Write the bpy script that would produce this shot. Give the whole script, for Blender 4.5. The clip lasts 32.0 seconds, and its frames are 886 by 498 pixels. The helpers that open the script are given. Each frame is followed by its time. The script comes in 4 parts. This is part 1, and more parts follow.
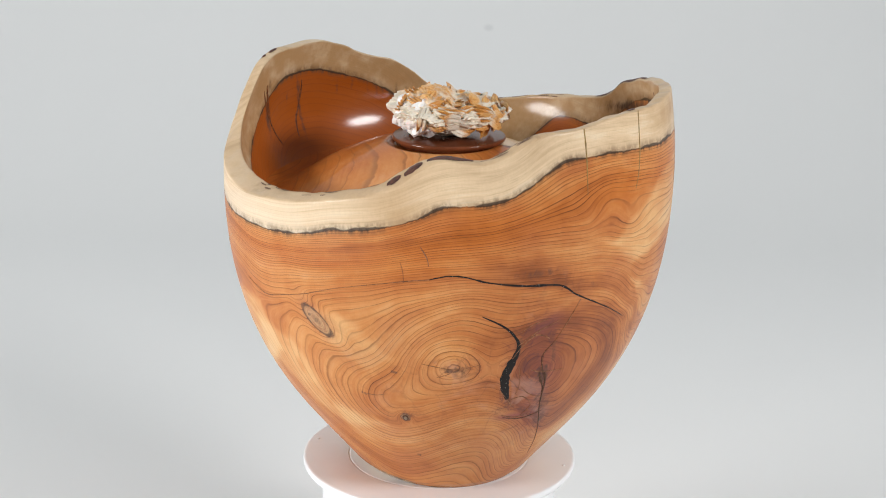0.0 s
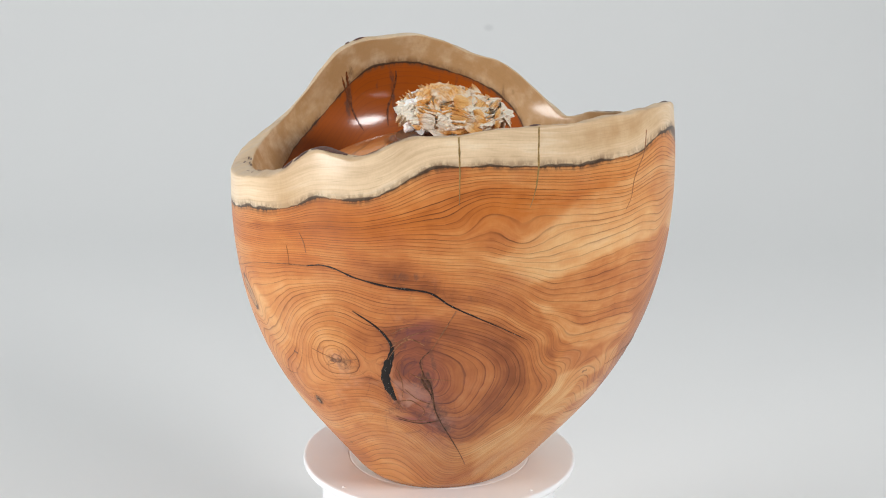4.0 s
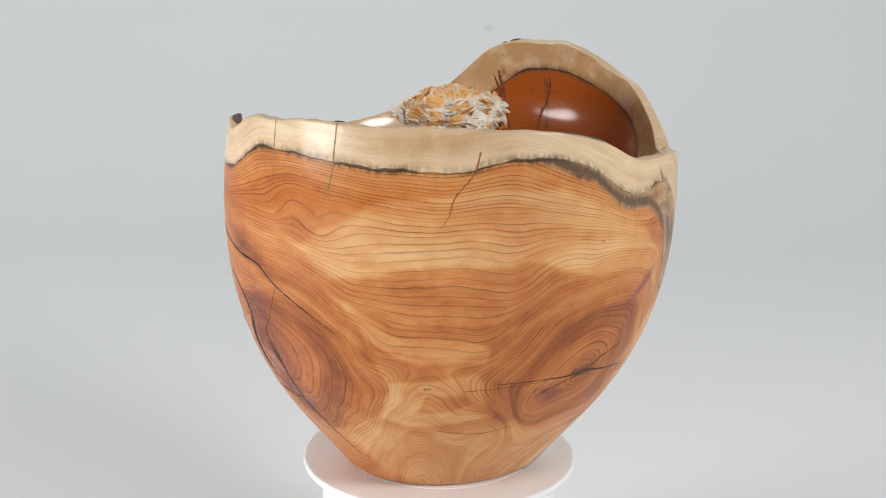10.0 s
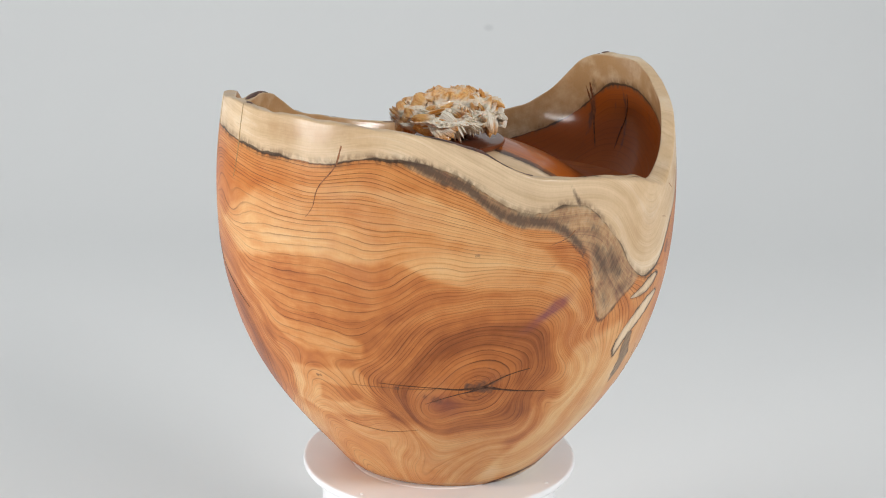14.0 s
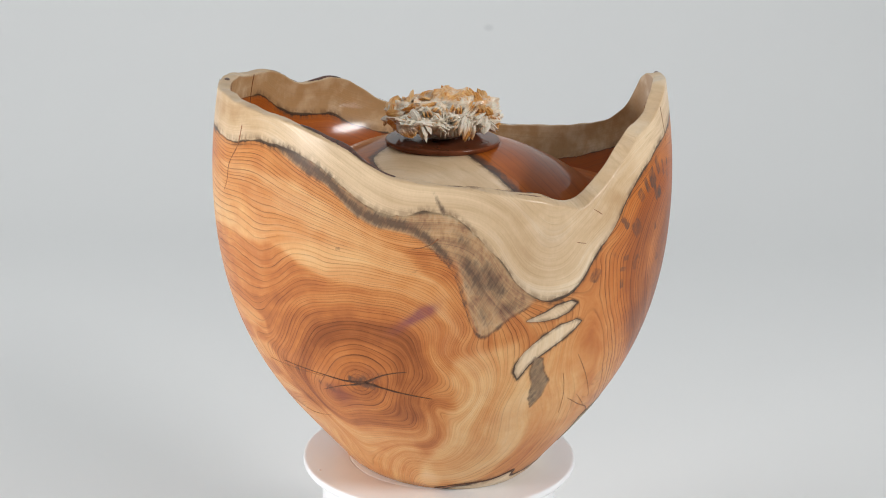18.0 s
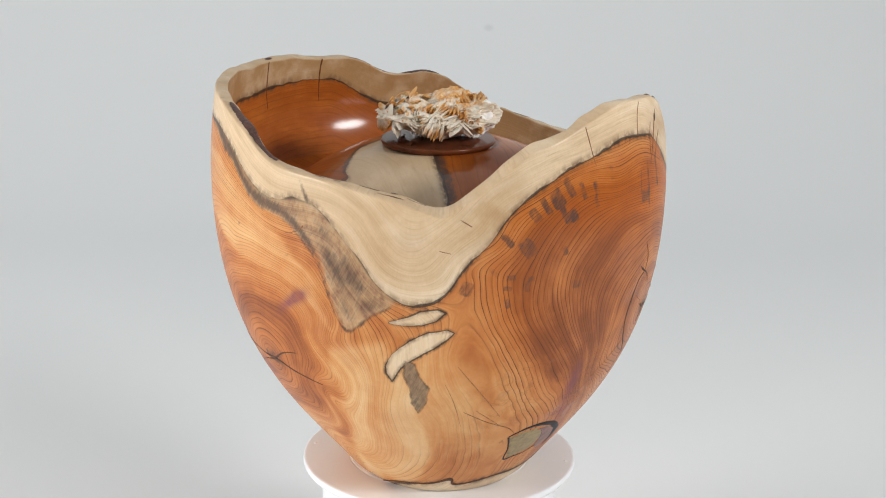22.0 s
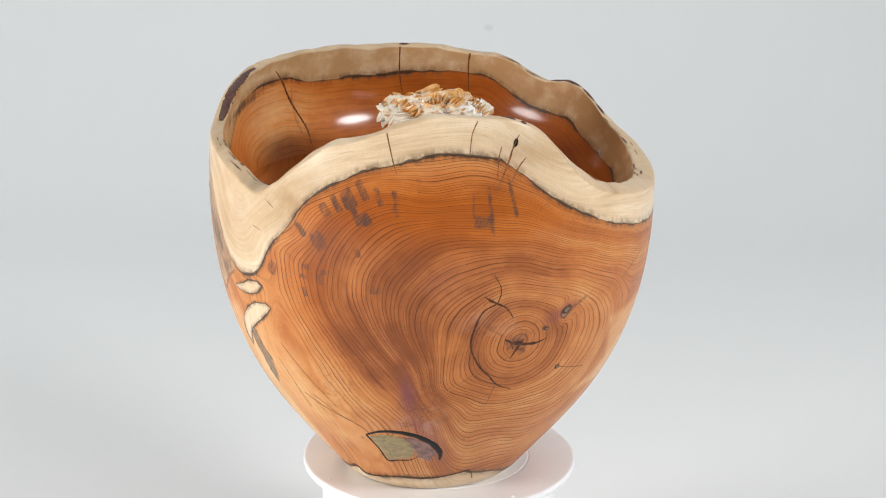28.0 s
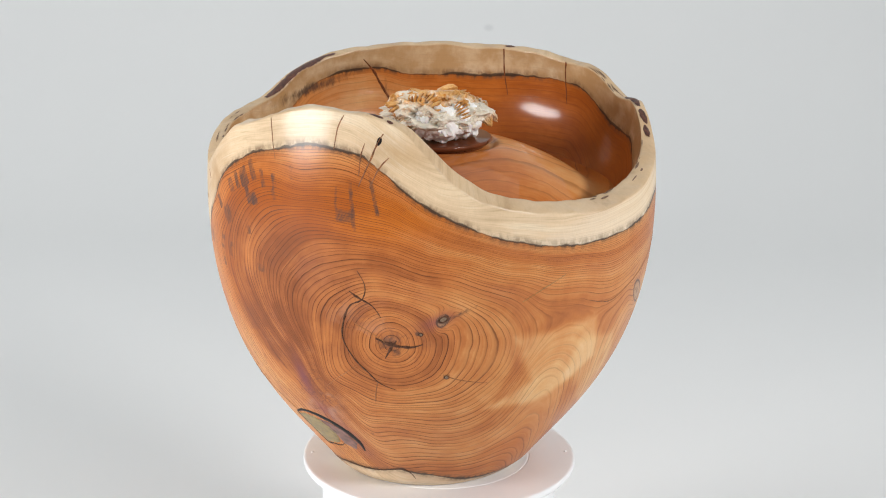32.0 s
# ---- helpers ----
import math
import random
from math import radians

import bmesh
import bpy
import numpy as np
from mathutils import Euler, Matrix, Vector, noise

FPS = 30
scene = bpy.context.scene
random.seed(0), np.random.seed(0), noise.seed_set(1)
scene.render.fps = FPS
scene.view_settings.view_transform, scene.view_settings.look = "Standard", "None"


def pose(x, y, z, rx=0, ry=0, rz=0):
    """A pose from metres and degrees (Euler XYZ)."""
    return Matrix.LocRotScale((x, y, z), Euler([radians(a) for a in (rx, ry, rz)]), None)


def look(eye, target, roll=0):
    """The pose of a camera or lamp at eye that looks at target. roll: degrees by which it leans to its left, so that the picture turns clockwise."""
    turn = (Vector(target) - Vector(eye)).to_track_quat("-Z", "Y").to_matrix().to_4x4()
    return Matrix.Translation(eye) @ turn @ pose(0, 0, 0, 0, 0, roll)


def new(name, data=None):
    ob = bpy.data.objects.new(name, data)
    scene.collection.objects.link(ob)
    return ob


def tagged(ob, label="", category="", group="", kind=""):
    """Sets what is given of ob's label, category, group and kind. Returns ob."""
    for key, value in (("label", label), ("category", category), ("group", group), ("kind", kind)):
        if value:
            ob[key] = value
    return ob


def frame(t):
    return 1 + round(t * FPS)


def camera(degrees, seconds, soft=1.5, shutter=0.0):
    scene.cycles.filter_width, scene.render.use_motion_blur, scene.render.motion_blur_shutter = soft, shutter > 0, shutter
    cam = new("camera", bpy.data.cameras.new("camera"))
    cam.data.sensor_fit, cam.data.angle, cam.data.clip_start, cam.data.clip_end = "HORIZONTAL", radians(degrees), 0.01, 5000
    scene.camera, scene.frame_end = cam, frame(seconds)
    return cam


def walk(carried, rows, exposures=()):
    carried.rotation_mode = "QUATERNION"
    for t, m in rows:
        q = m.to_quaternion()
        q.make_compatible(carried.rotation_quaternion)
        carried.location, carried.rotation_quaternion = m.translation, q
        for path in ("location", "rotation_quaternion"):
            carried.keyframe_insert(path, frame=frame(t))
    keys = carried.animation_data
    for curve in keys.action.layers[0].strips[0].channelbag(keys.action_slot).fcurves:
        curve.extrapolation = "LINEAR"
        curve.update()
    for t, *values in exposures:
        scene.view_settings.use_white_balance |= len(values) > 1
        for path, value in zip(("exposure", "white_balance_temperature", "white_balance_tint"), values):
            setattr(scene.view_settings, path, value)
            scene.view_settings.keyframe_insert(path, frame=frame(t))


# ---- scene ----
cam = camera(27.93, 32.0, soft=1.1)
EYE = (0.0, -1.1, 0.5864)
AIM = (EYE[0] + 0.000805, EYE[1] + 1.0, EYE[2] - 0.29582)
walk(cam, [(0.0, look(EYE, AIM, 0.754)), (32.0, look(EYE, AIM, 0.754))],
     [(0.0, 0.0), (6.0, 0.0), (9.0, -0.05), (12.0, -0.08), (18.0, -0.08), (21.0, -0.06), (24.0, 0.0), (29.0, 0.11), (32.0, 0.05)])

# ---- light: a white photo corner with two softboxes ----
world = bpy.data.worlds.new("studio_ambient")
scene.world = world
world.use_nodes = True
world.node_tree.nodes["Background"].inputs[0].default_value = (0.88, 0.955, 1.0, 1)
world.node_tree.nodes["Background"].inputs[1].default_value = 0.175


def softbox(name, eye, target, sx, sy, power, color, shape="ELLIPSE"):
    lamp = bpy.data.lights.new(name, "AREA")
    lamp.shape, lamp.size, lamp.size_y = shape, sx, sy
    lamp.energy, lamp.color = power, color
    ob = new(name, lamp)
    ob.matrix_world = look(eye, target)
    return ob


softbox("softbox_key", (-1.42, -0.68, 0.49), (0, 0, 0.28), 0.75, 0.40, 20.5, (1.0, 0.99, 0.985))
softbox("softbox_fill", (1.24, -0.88, 1.02), (0, 0, 0.26), 0.60, 0.24, 18.5, (1.0, 0.99, 0.985))
# unseen broad panel added overhead to brighten the paper, apart from the two softboxes
softbox("added_overhead_panel", (-0.55, 1.15, 2.5), (-0.55, 1.15, 0.0), 3.4, 3.4, 31.0, (0.92, 0.972, 1.0), "RECTANGLE")

PLATE = 0.12          # height of the turntable's plate over the paper
TURN = -7.93          # degrees a second, clockwise from above


# ---- node helpers ----
class Nodes:
    def __init__(self, name):
        self.mat = bpy.data.materials.new(name)
        self.mat.use_nodes = True
        self.tree = self.mat.node_tree
        self.bsdf = self.tree.nodes["Principled BSDF"]

    def put(self, socket, value):
        if hasattr(value, "is_output"):
            self.tree.links.new(value, socket)
        elif isinstance(value, (tuple, list)) and len(value) == 3 and socket.type == "RGBA":
            socket.default_value = (*value, 1)
        else:
            socket.default_value = value

    def math(self, op, a, b=0.0, c=0.0, clamp=False):
        n = self.tree.nodes.new("ShaderNodeMath")
        n.operation, n.use_clamp = op, clamp
        self.put(n.inputs[0], a), self.put(n.inputs[1], b), self.put(n.inputs[2], c)
        return n.outputs[0]

    def band(self, value, lo, hi, a=0.0, b=1.0):
        n = self.tree.nodes.new("ShaderNodeMapRange")
        n.interpolation_type = "SMOOTHSTEP"
        for i, v in enumerate((value, lo, hi, a, b)):
            self.put(n.inputs[i], v)
        return n.outputs[0]

    def mix(self, f, a, b, blend="MIX"):
        n = self.tree.nodes.new("ShaderNodeMix")
        n.data_type, n.blend_type = "RGBA", blend
        self.put(n.inputs[0], f), self.put(n.inputs[6], a), self.put(n.inputs[7], b)
        return n.outputs[2]

    def ramp(self, value, stops):
        n = self.tree.nodes.new("ShaderNodeValToRGB")
        e = n.color_ramp.elements
        while len(e) < len(stops):
            e.new(0.5)
        for k, (at, c) in zip(e, stops):
            k.position, k.color = at, (*c, 1)
        self.put(n.inputs[0], value)
        return n.outputs[0]

    def attr(self, name):
        n = self.tree.nodes.new("ShaderNodeAttribute")
        n.attribute_name = name
        return n.outputs["Fac"]

    def coords(self, scale=(1, 1, 1), kind="Object"):
        c = self.tree.nodes.new("ShaderNodeTexCoord")
        m = self.tree.nodes.new("ShaderNodeMapping")
        self.tree.links.new(c.outputs[kind], m.inputs[0])
        m.inputs["Scale"].default_value = scale
        return m.outputs[0]

    def vec(self, x, y, z):
        n = self.tree.nodes.new("ShaderNodeCombineXYZ")
        self.put(n.inputs[0], x), self.put(n.inputs[1], y), self.put(n.inputs[2], z)
        return n.outputs[0]

    def noise(self, vector, scale, detail=3.0, rough=0.5, distortion=0.0):
        n = self.tree.nodes.new("ShaderNodeTexNoise")
        self.put(n.inputs["Vector"], vector)
        for k, v in (("Scale", scale), ("Detail", detail), ("Roughness", rough), ("Distortion", distortion)):
            n.inputs[k].default_value = v
        return n.outputs["Fac"]

    def rnd(self):
        return self.tree.nodes.new("ShaderNodeObjectInfo").outputs["Random"]

    def bump(self, height, strength, distance):
        n = self.tree.nodes.new("ShaderNodeBump")
        n.inputs["Strength"].default_value, n.inputs["Distance"].default_value = strength, distance
        self.put(n.inputs["Height"], height)
        self.put(self.bsdf.inputs["Normal"], n.outputs[0])

    def finish(self, color, rough, coat=0.0, coat_rough=0.1, spec=0.4):
        b = self.bsdf.inputs
        self.put(b["Base Color"], color), self.put(b["Roughness"], rough)
        b["Coat Weight"].default_value, b["Coat Roughness"].default_value = coat, coat_rough
        b["Specular IOR Level"].default_value = spec
        return self.mat


def wood_material(name, coat, rough, coat_rough, relief=0.08):
    """Oiled heart- and sapwood. The growth, the sapwood's edge and the stains come as fields from the mesh."""
    n = Nodes(name)
    p = n.coords()
    gnarl = n.attr("gnarl")
    big = n.noise(p, 14, 3, 0.55)
    mid = n.noise(p, 70, 4, 0.55)
    fine = n.noise(n.coords((1, 1, 0.35)), 900, 2, 0.6)
    knotty = n.noise(p, 40, 3, 0.55, 0.6)
    raw = n.math("ADD", n.attr("growth"), n.math("MULTIPLY", n.math("SUBTRACT", big, 0.5), 1.3))
    raw = n.math("ADD", raw, n.math("MULTIPLY", n.math("SUBTRACT", mid, 0.5), 0.45))
    raw = n.math("ADD", raw, n.math("MULTIPLY", n.math("SUBTRACT", knotty, 0.5), n.math("MULTIPLY", gnarl, 4.0)))
    uneven = n.noise(n.vec(raw, 0.0, 0.0), 0.42, 1, 0.5)
    phase = n.math("ADD", raw, n.math("MULTIPLY", uneven, 2.0))
    saw = n.math("FRACT", phase)
    line = n.math("MULTIPLY", n.math("ADD", n.band(saw, 0.50, 0.95, 0.0, 0.26), n.band(saw, 0.80, 0.91, 0.0, 0.74)), n.band(saw, 1.0, 0.94))
    year = n.noise(n.vec(n.math("FLOOR", phase), 0.0, 0.0), 0.73, 0, 0)
    line = n.math("MULTIPLY", line, n.band(year, 0.28, 0.64, 0.42, 1.0))
    line = n.math("MULTIPLY", line, n.band(n.noise(p, 38, 3, 0.6), 0.3, 0.58, 0.45, 1.0))
    ringing = n.attr("ringing")
    line = n.math("MULTIPLY", line, ringing)
    # colour that runs along the grain, broad and fine
    place_ = n.tree.nodes.new("ShaderNodeSeparateXYZ")
    n.put(place_.inputs[0], p)
    def grain(across, along, detail=4.0):
        v = n.vec(n.math("MULTIPLY", phase, across), n.math("MULTIPLY", n.math("ADD", place_.outputs[0], place_.outputs[1]), along), n.math("MULTIPLY", place_.outputs[2], along))
        return n.noise(v, 1.0, detail, 0.6)
    broad, streak, fibre = grain(0.12, 10.0), grain(0.7, 18.0), grain(4.0, 50.0, 2.0)
    tone = n.math("ADD", n.attr("tone"), n.math("MULTIPLY", n.math("SUBTRACT", broad, 0.5), n.band(ringing, 0.3, 1.0, 1.3, 0.8)))
    tone = n.math("ADD", tone, n.math("MULTIPLY", n.math("SUBTRACT", streak, 0.5), 0.55))
    tone = n.math("ADD", tone, n.math("MULTIPLY", n.math("SUBTRACT", fibre, 0.5), 0.45))
    tone = n.math("ADD", tone, n.math("MULTIPLY", n.math("SUBTRACT", mid, 0.5), 0.5))
    heart = n.ramp(n.band(tone, -1.4, 1.6), ((0.0, (0.105, 0.031, 0.013)), (0.28, (0.27, 0.078, 0.023)), (0.46, (0.50, 0.168, 0.046)), (0.60, (0.62, 0.262, 0.084)), (0.78, (0.72, 0.400, 0.170)), (1.0, (0.80, 0.560, 0.310))))
    # rosy veils between the orange
    heart = n.mix(n.band(grain(0.05, 16.0, 3.0), 0.5, 0.72, 0.0, 0.45), heart, n.mix(0.6, heart, (0.44, 0.165, 0.085)))
    # the deeper red at low tone carries the hollow's shade as colour
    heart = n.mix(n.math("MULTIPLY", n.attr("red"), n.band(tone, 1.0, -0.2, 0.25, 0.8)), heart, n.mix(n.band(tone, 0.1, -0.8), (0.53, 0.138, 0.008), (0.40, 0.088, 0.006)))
    heart = n.mix(n.math("MULTIPLY", line, 1.0, clamp=True), heart, (0.112, 0.034, 0.013))
    # dark wisps and milky veils in gnarled wood
    wisp = n.math("ABSOLUTE", n.math("SUBTRACT", n.noise(p, 52, 3, 0.55, 1.0), 0.5))
    heart = n.mix(n.math("MULTIPLY", gnarl, n.band(wisp, 0.030, 0.003, 0.0, 0.5)), heart, (0.085, 0.034, 0.030))
    heart = n.mix(n.math("MULTIPLY", gnarl, n.band(knotty, 0.54, 0.70, 0.0, 0.5)), heart, (0.58, 0.34, 0.24))
    purple = n.attr("purple")
    heart = n.mix(n.math("MULTIPLY", purple, n.band(mid, 0.3, 0.65, 0.55, 1.0)), heart, (0.20, 0.062, 0.082))
    sapc = n.ramp(n.math("ADD", n.math("MULTIPLY", broad, 0.45), n.math("ADD", n.math("MULTIPLY", streak, 0.2), n.math("MULTIPLY", big, 0.35))), ((0.34, (0.53, 0.360, 0.210)), (0.5, (0.76, 0.575, 0.375)), (0.64, (0.90, 0.795, 0.615))))
    sapc = n.mix(n.band(big, 0.5, 0.7, 0.0, 0.35), sapc, (0.62, 0.44, 0.31))
    # brown blush; at full strength it paints shade on the hollow's sapwood
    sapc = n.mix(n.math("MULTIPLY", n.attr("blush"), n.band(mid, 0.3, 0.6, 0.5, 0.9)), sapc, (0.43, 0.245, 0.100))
    sapc = n.mix(n.math("MULTIPLY", line, 0.18), sapc, (0.36, 0.22, 0.12))
    sapc = n.mix(n.math("MULTIPLY", n.band(fibre, 0.52, 0.8), 0.45), sapc, (0.42, 0.28, 0.15))
    rag = n.noise(n.coords((1, 1, 0.5)), 300, 3, 0.6)
    edge = n.math("ADD", n.attr("sap"), n.math("MULTIPLY", n.math("SUBTRACT", mid, 0.5), 0.0026))
    edge = n.math("ADD", edge, n.math("MULTIPLY", n.math("SUBTRACT", rag, 0.5), 0.0016))
    color = n.mix(n.band(edge, -0.0003, 0.0003), heart, sapc)
    bold = n.noise(p, 45, 2, 0.5)
    hatch = n.noise(n.vec(n.math("MULTIPLY", n.attr("across"), 1000.0), n.math("MULTIPLY", n.attr("along"), 90.0), 0.0), 1.0, 3, 0.65)
    # the dark line between heart and sap swells and thins, with a brown halo
    thick = n.band(bold, 0.40, 0.66, 0.0000, 0.0014)
    dark = n.math("MULTIPLY", n.band(edge, -0.0010, -0.0002), n.band(n.math("SUBTRACT", edge, thick), 0.0005, -0.0004))
    halo = n.math("MULTIPLY", n.band(edge, -0.0042, -0.0004), n.math("MULTIPLY", n.band(edge, 0.0060, 0.0004), n.band(rag, 0.36, 0.62, 0.25, 1.0)))
    color = n.mix(n.math("MULTIPLY", halo, n.band(bold, 0.36, 0.6, 0.35, 0.85)), color, (0.135, 0.066, 0.032))
    color = n.mix(n.math("MULTIPLY", dark, n.band(bold, 0.32, 0.50, 0.5, 0.88)), color, (0.042, 0.026, 0.018))
    smoke = n.math("ADD", n.math("MULTIPLY", mid, 0.42), n.math("ADD", n.math("MULTIPLY", rag, 0.33), n.math("MULTIPLY", streak, 0.25)))
    color = n.mix(n.math("MULTIPLY", n.attr("grey"), 0.92), color, n.ramp(smoke, ((0.38, (0.110, 0.078, 0.070)), (0.44, (0.25, 0.170, 0.110)), (0.50, (0.42, 0.285, 0.160)), (0.60, (0.60, 0.440, 0.265)))))
    speckle = n.math("ADD", n.math("MULTIPLY", hatch, 0.25), n.math("ADD", n.math("MULTIPLY", rag, 0.40), n.math("MULTIPLY", mid, 0.35)))
    stain = n.math("ADD", n.attr("stain"), n.math("MULTIPLY", n.math("SUBTRACT", speckle, 0.5), 3.0))
    stain = n.math("MULTIPLY", n.band(stain, 0.10, 0.95, 0.0, 0.84), n.band(n.attr("stain"), 0.04, 0.22))
    color = n.mix(stain, color, (0.070, 0.044, 0.036))
    color = n.mix(n.math("MULTIPLY", n.math("SUBTRACT", fine, 0.35), 0.16, clamp=True), color, (0.10, 0.045, 0.02))
    n.bump(n.math("ADD", n.math("MULTIPLY", line, -0.6), n.math("ADD", n.math("MULTIPLY", fibre, 0.4), n.math("MULTIPLY", streak, 0.8))), relief, 0.0004)
    return n.finish(color, n.band(mid, 0.2, 0.8, rough - 0.04, rough + 0.06), coat, coat_rough, 0.06)


def plain_material(name, color, rough, spread=0.12, scale=80, coat=0.0, relief=0.0, spec=0.4):
    n = Nodes(name)
    f = n.noise(n.coords(), scale, 4, 0.6)
    dark = tuple(c * (1 - spread) for c in color)
    lite = tuple(min(1, c * (1 + spread)) for c in color)
    if relief:
        n.bump(f, relief, 0.001)
    return n.finish(n.mix(n.band(f, 0.25, 0.75), dark, lite), n.band(f, 0.2, 0.8, rough * 0.85, min(1, rough * 1.15)), coat, 0.06, spec)


WOOD_OUT = wood_material("oiled_yew", 0.36, 0.45, 0.18)
WOOD_IN = wood_material("polished_yew", 0.5, 0.4, 0.14, 0.55)
WOOD_GLOSS = wood_material("polished_lid_wood", 0.45, 0.35, 0.04)
PAPER = Nodes("white_backdrop_paper")
blot = PAPER.tree.nodes.new("ShaderNodeVectorMath")
blot.operation = "DISTANCE"
PAPER.put(blot.inputs[0], PAPER.coords())
blot.inputs[1].default_value = (0.063, 1.425, 0.169)
fibre = PAPER.noise(PAPER.coords(), 2.5, 3, 0.5)
tint = PAPER.mix(fibre, (0.79, 0.79, 0.785), (0.81, 0.81, 0.80))
tint = PAPER.mix(PAPER.math("MULTIPLY", PAPER.band(blot.outputs["Value"], 0.010, 0.002), 0.2), tint, (0.35, 0.35, 0.36))
PAPER = PAPER.finish(tint, 0.9)
PLASTIC = plain_material("white_plastic", (0.875, 0.88, 0.895), 0.38, 0.02, 20, 0.1)
PLINTH = plain_material("dark_walnut", (0.15, 0.042, 0.016), 0.3, 0.3, 60, 0.5, 0.0, 0.05)


# ---- mesh helpers ----
def mesh_object(name, verts, faces, material, parent=None, smooth=True, label=""):
    me = bpy.data.meshes.new(name)
    me.from_pydata(verts if isinstance(verts, list) else verts.tolist(), [], faces if isinstance(faces, list) else faces.tolist())
    me.materials.append(material)
    me.polygons.foreach_set("use_smooth", np.full(len(me.polygons), smooth))
    ob = new(name, me)
    ob.parent = parent
    if label:
        ob["label"] = label
    return ob


def part(name, bm, material, parent, label="", smooth=True):
    me = bpy.data.meshes.new(name)
    bm.to_mesh(me)
    bm.free()
    me.materials.append(material)
    me.polygons.foreach_set("use_smooth", np.full(len(me.polygons), smooth))
    ob = new(name, me)
    ob.parent = parent
    if label:
        ob["label"] = label
    return ob


def grid_faces(rows, cols):
    """Quads of a sheet of rows x cols points that closes round its columns."""
    i, j = np.meshgrid(np.arange(rows - 1), np.arange(cols), indexing="ij")
    k = (j + 1) % cols
    return np.stack([i * cols + j, i * cols + k, (i + 1) * cols + k, (i + 1) * cols + j], -1).reshape(-1, 4)


def lathe(name, profile, material, parent=None, steps=128, label=""):
    """Turns (radius, height) pairs round the axis; ends at radius 0 are closed by tiny rings."""
    a = np.linspace(0, 2 * np.pi, steps, endpoint=False)
    v = np.array([[(r * math.cos(t), r * math.sin(t), h) for t in a] for r, h in profile]).reshape(-1, 3)
    return mesh_object(name, v, grid_faces(len(profile), steps), material, parent, True, label)


def rounded(points, radius, n=5):
    """A profile with its inner corners rounded."""
    out = [points[0]]
    for p, q, r in zip(points, points[1:], points[2:]):
        p, q, r = Vector(p), Vector(q), Vector(r)
        d = min(radius, (p - q).length * 0.45, (r - q).length * 0.45)
        a, b = q + (p - q).normalized() * d, q + (r - q).normalized() * d
        out += [tuple(a.lerp(q, t).lerp(q.lerp(b, t), t)) for t in np.linspace(0, 1, n)]
    return out + [points[-1]]


def spline(x, knots, values, period=None):
    """Smooth curve through a few heights (Catmull-Rom); round the bowl with a period."""
    knots, values, x = np.asarray(knots, float), np.asarray(values, float), np.asarray(x, float)
    if period:
        step = period / len(values)
        u = ((x - knots[0]) % period) / step
        i = np.floor(u).astype(int)
        f = u - i
        v = [values[(i + k) % len(values)] for k in (-1, 0, 1, 2)]
        return v[1] + 0.5 * f * (v[2] - v[0] + f * (2 * v[0] - 5 * v[1] + 4 * v[2] - v[3] + f * (3 * (v[1] - v[2]) + v[3] - v[0])))
    n, h = len(knots), np.diff(knots)
    m, b = np.eye(n), np.zeros(n)
    for i in range(1, n - 1):
        m[i, i - 1:i + 2] = h[i - 1], 2 * (h[i - 1] + h[i]), h[i]
        b[i] = 6 * ((values[i + 1] - values[i]) / h[i] - (values[i] - values[i - 1]) / h[i - 1])
    m = np.linalg.solve(m, b)
    i = np.clip(np.searchsorted(knots, x) - 1, 0, n - 2)
    a, c, w = knots[i + 1] - x, x - knots[i], h[i]
    return (m[i] * a ** 3 + m[i + 1] * c ** 3) / (6 * w) + (values[i] / w - m[i] * w / 6) * a + (values[i + 1] / w - m[i + 1] * w / 6) * c


def step(x, lo, hi):
    t = np.clip((x - lo) / (hi - lo), 0, 1)
    return t * t * (3 - 2 * t)


# ---- the bowl's shape: height in metres over its foot, angle in degrees round its axis ----
PROFILE_H = (-0.0088, 0.0154, 0.0484, 0.0814, 0.1254, 0.1694, 0.2134, 0.2904)
PROFILE_R = (0.0515, 0.0715, 0.0989, 0.1197, 0.1358, 0.1421, 0.1416, 0.1295)
ROUND = np.arange(-180, 180, 5.0)
# the wavy natural edge, its inner arris and the line where sapwood meets heartwood, in millimetres
RIM = np.array([
    203.5, 201.1, 199.3, 197.7, 196.3, 195.0, 194.1, 195.2, 196.6, 197.4, 199.0, 200.7, 203.1, 205.7, 207.9, 211.6,
    217.7, 226.4, 231.1, 230.6, 229.7, 233.4, 240.0, 244.4, 245.3, 246.4, 248.4, 249.8, 250.7, 250.6, 250.5, 250.7,
    250.9, 251.5, 250.9, 250.6, 250.0, 249.3, 248.5, 247.3, 245.0, 241.3, 236.7, 230.9, 224.4, 221.4, 220.3, 219.3,
    217.3, 215.3, 212.5, 209.2, 205.9, 202.8, 209.5, 218.8, 228.3, 236.7, 240.3, 244.9, 249.4, 253.9, 256.9, 257.7,
    256.8, 256.3, 253.5, 247.6, 235.3, 221.9, 212.8, 207.1]) / 1000
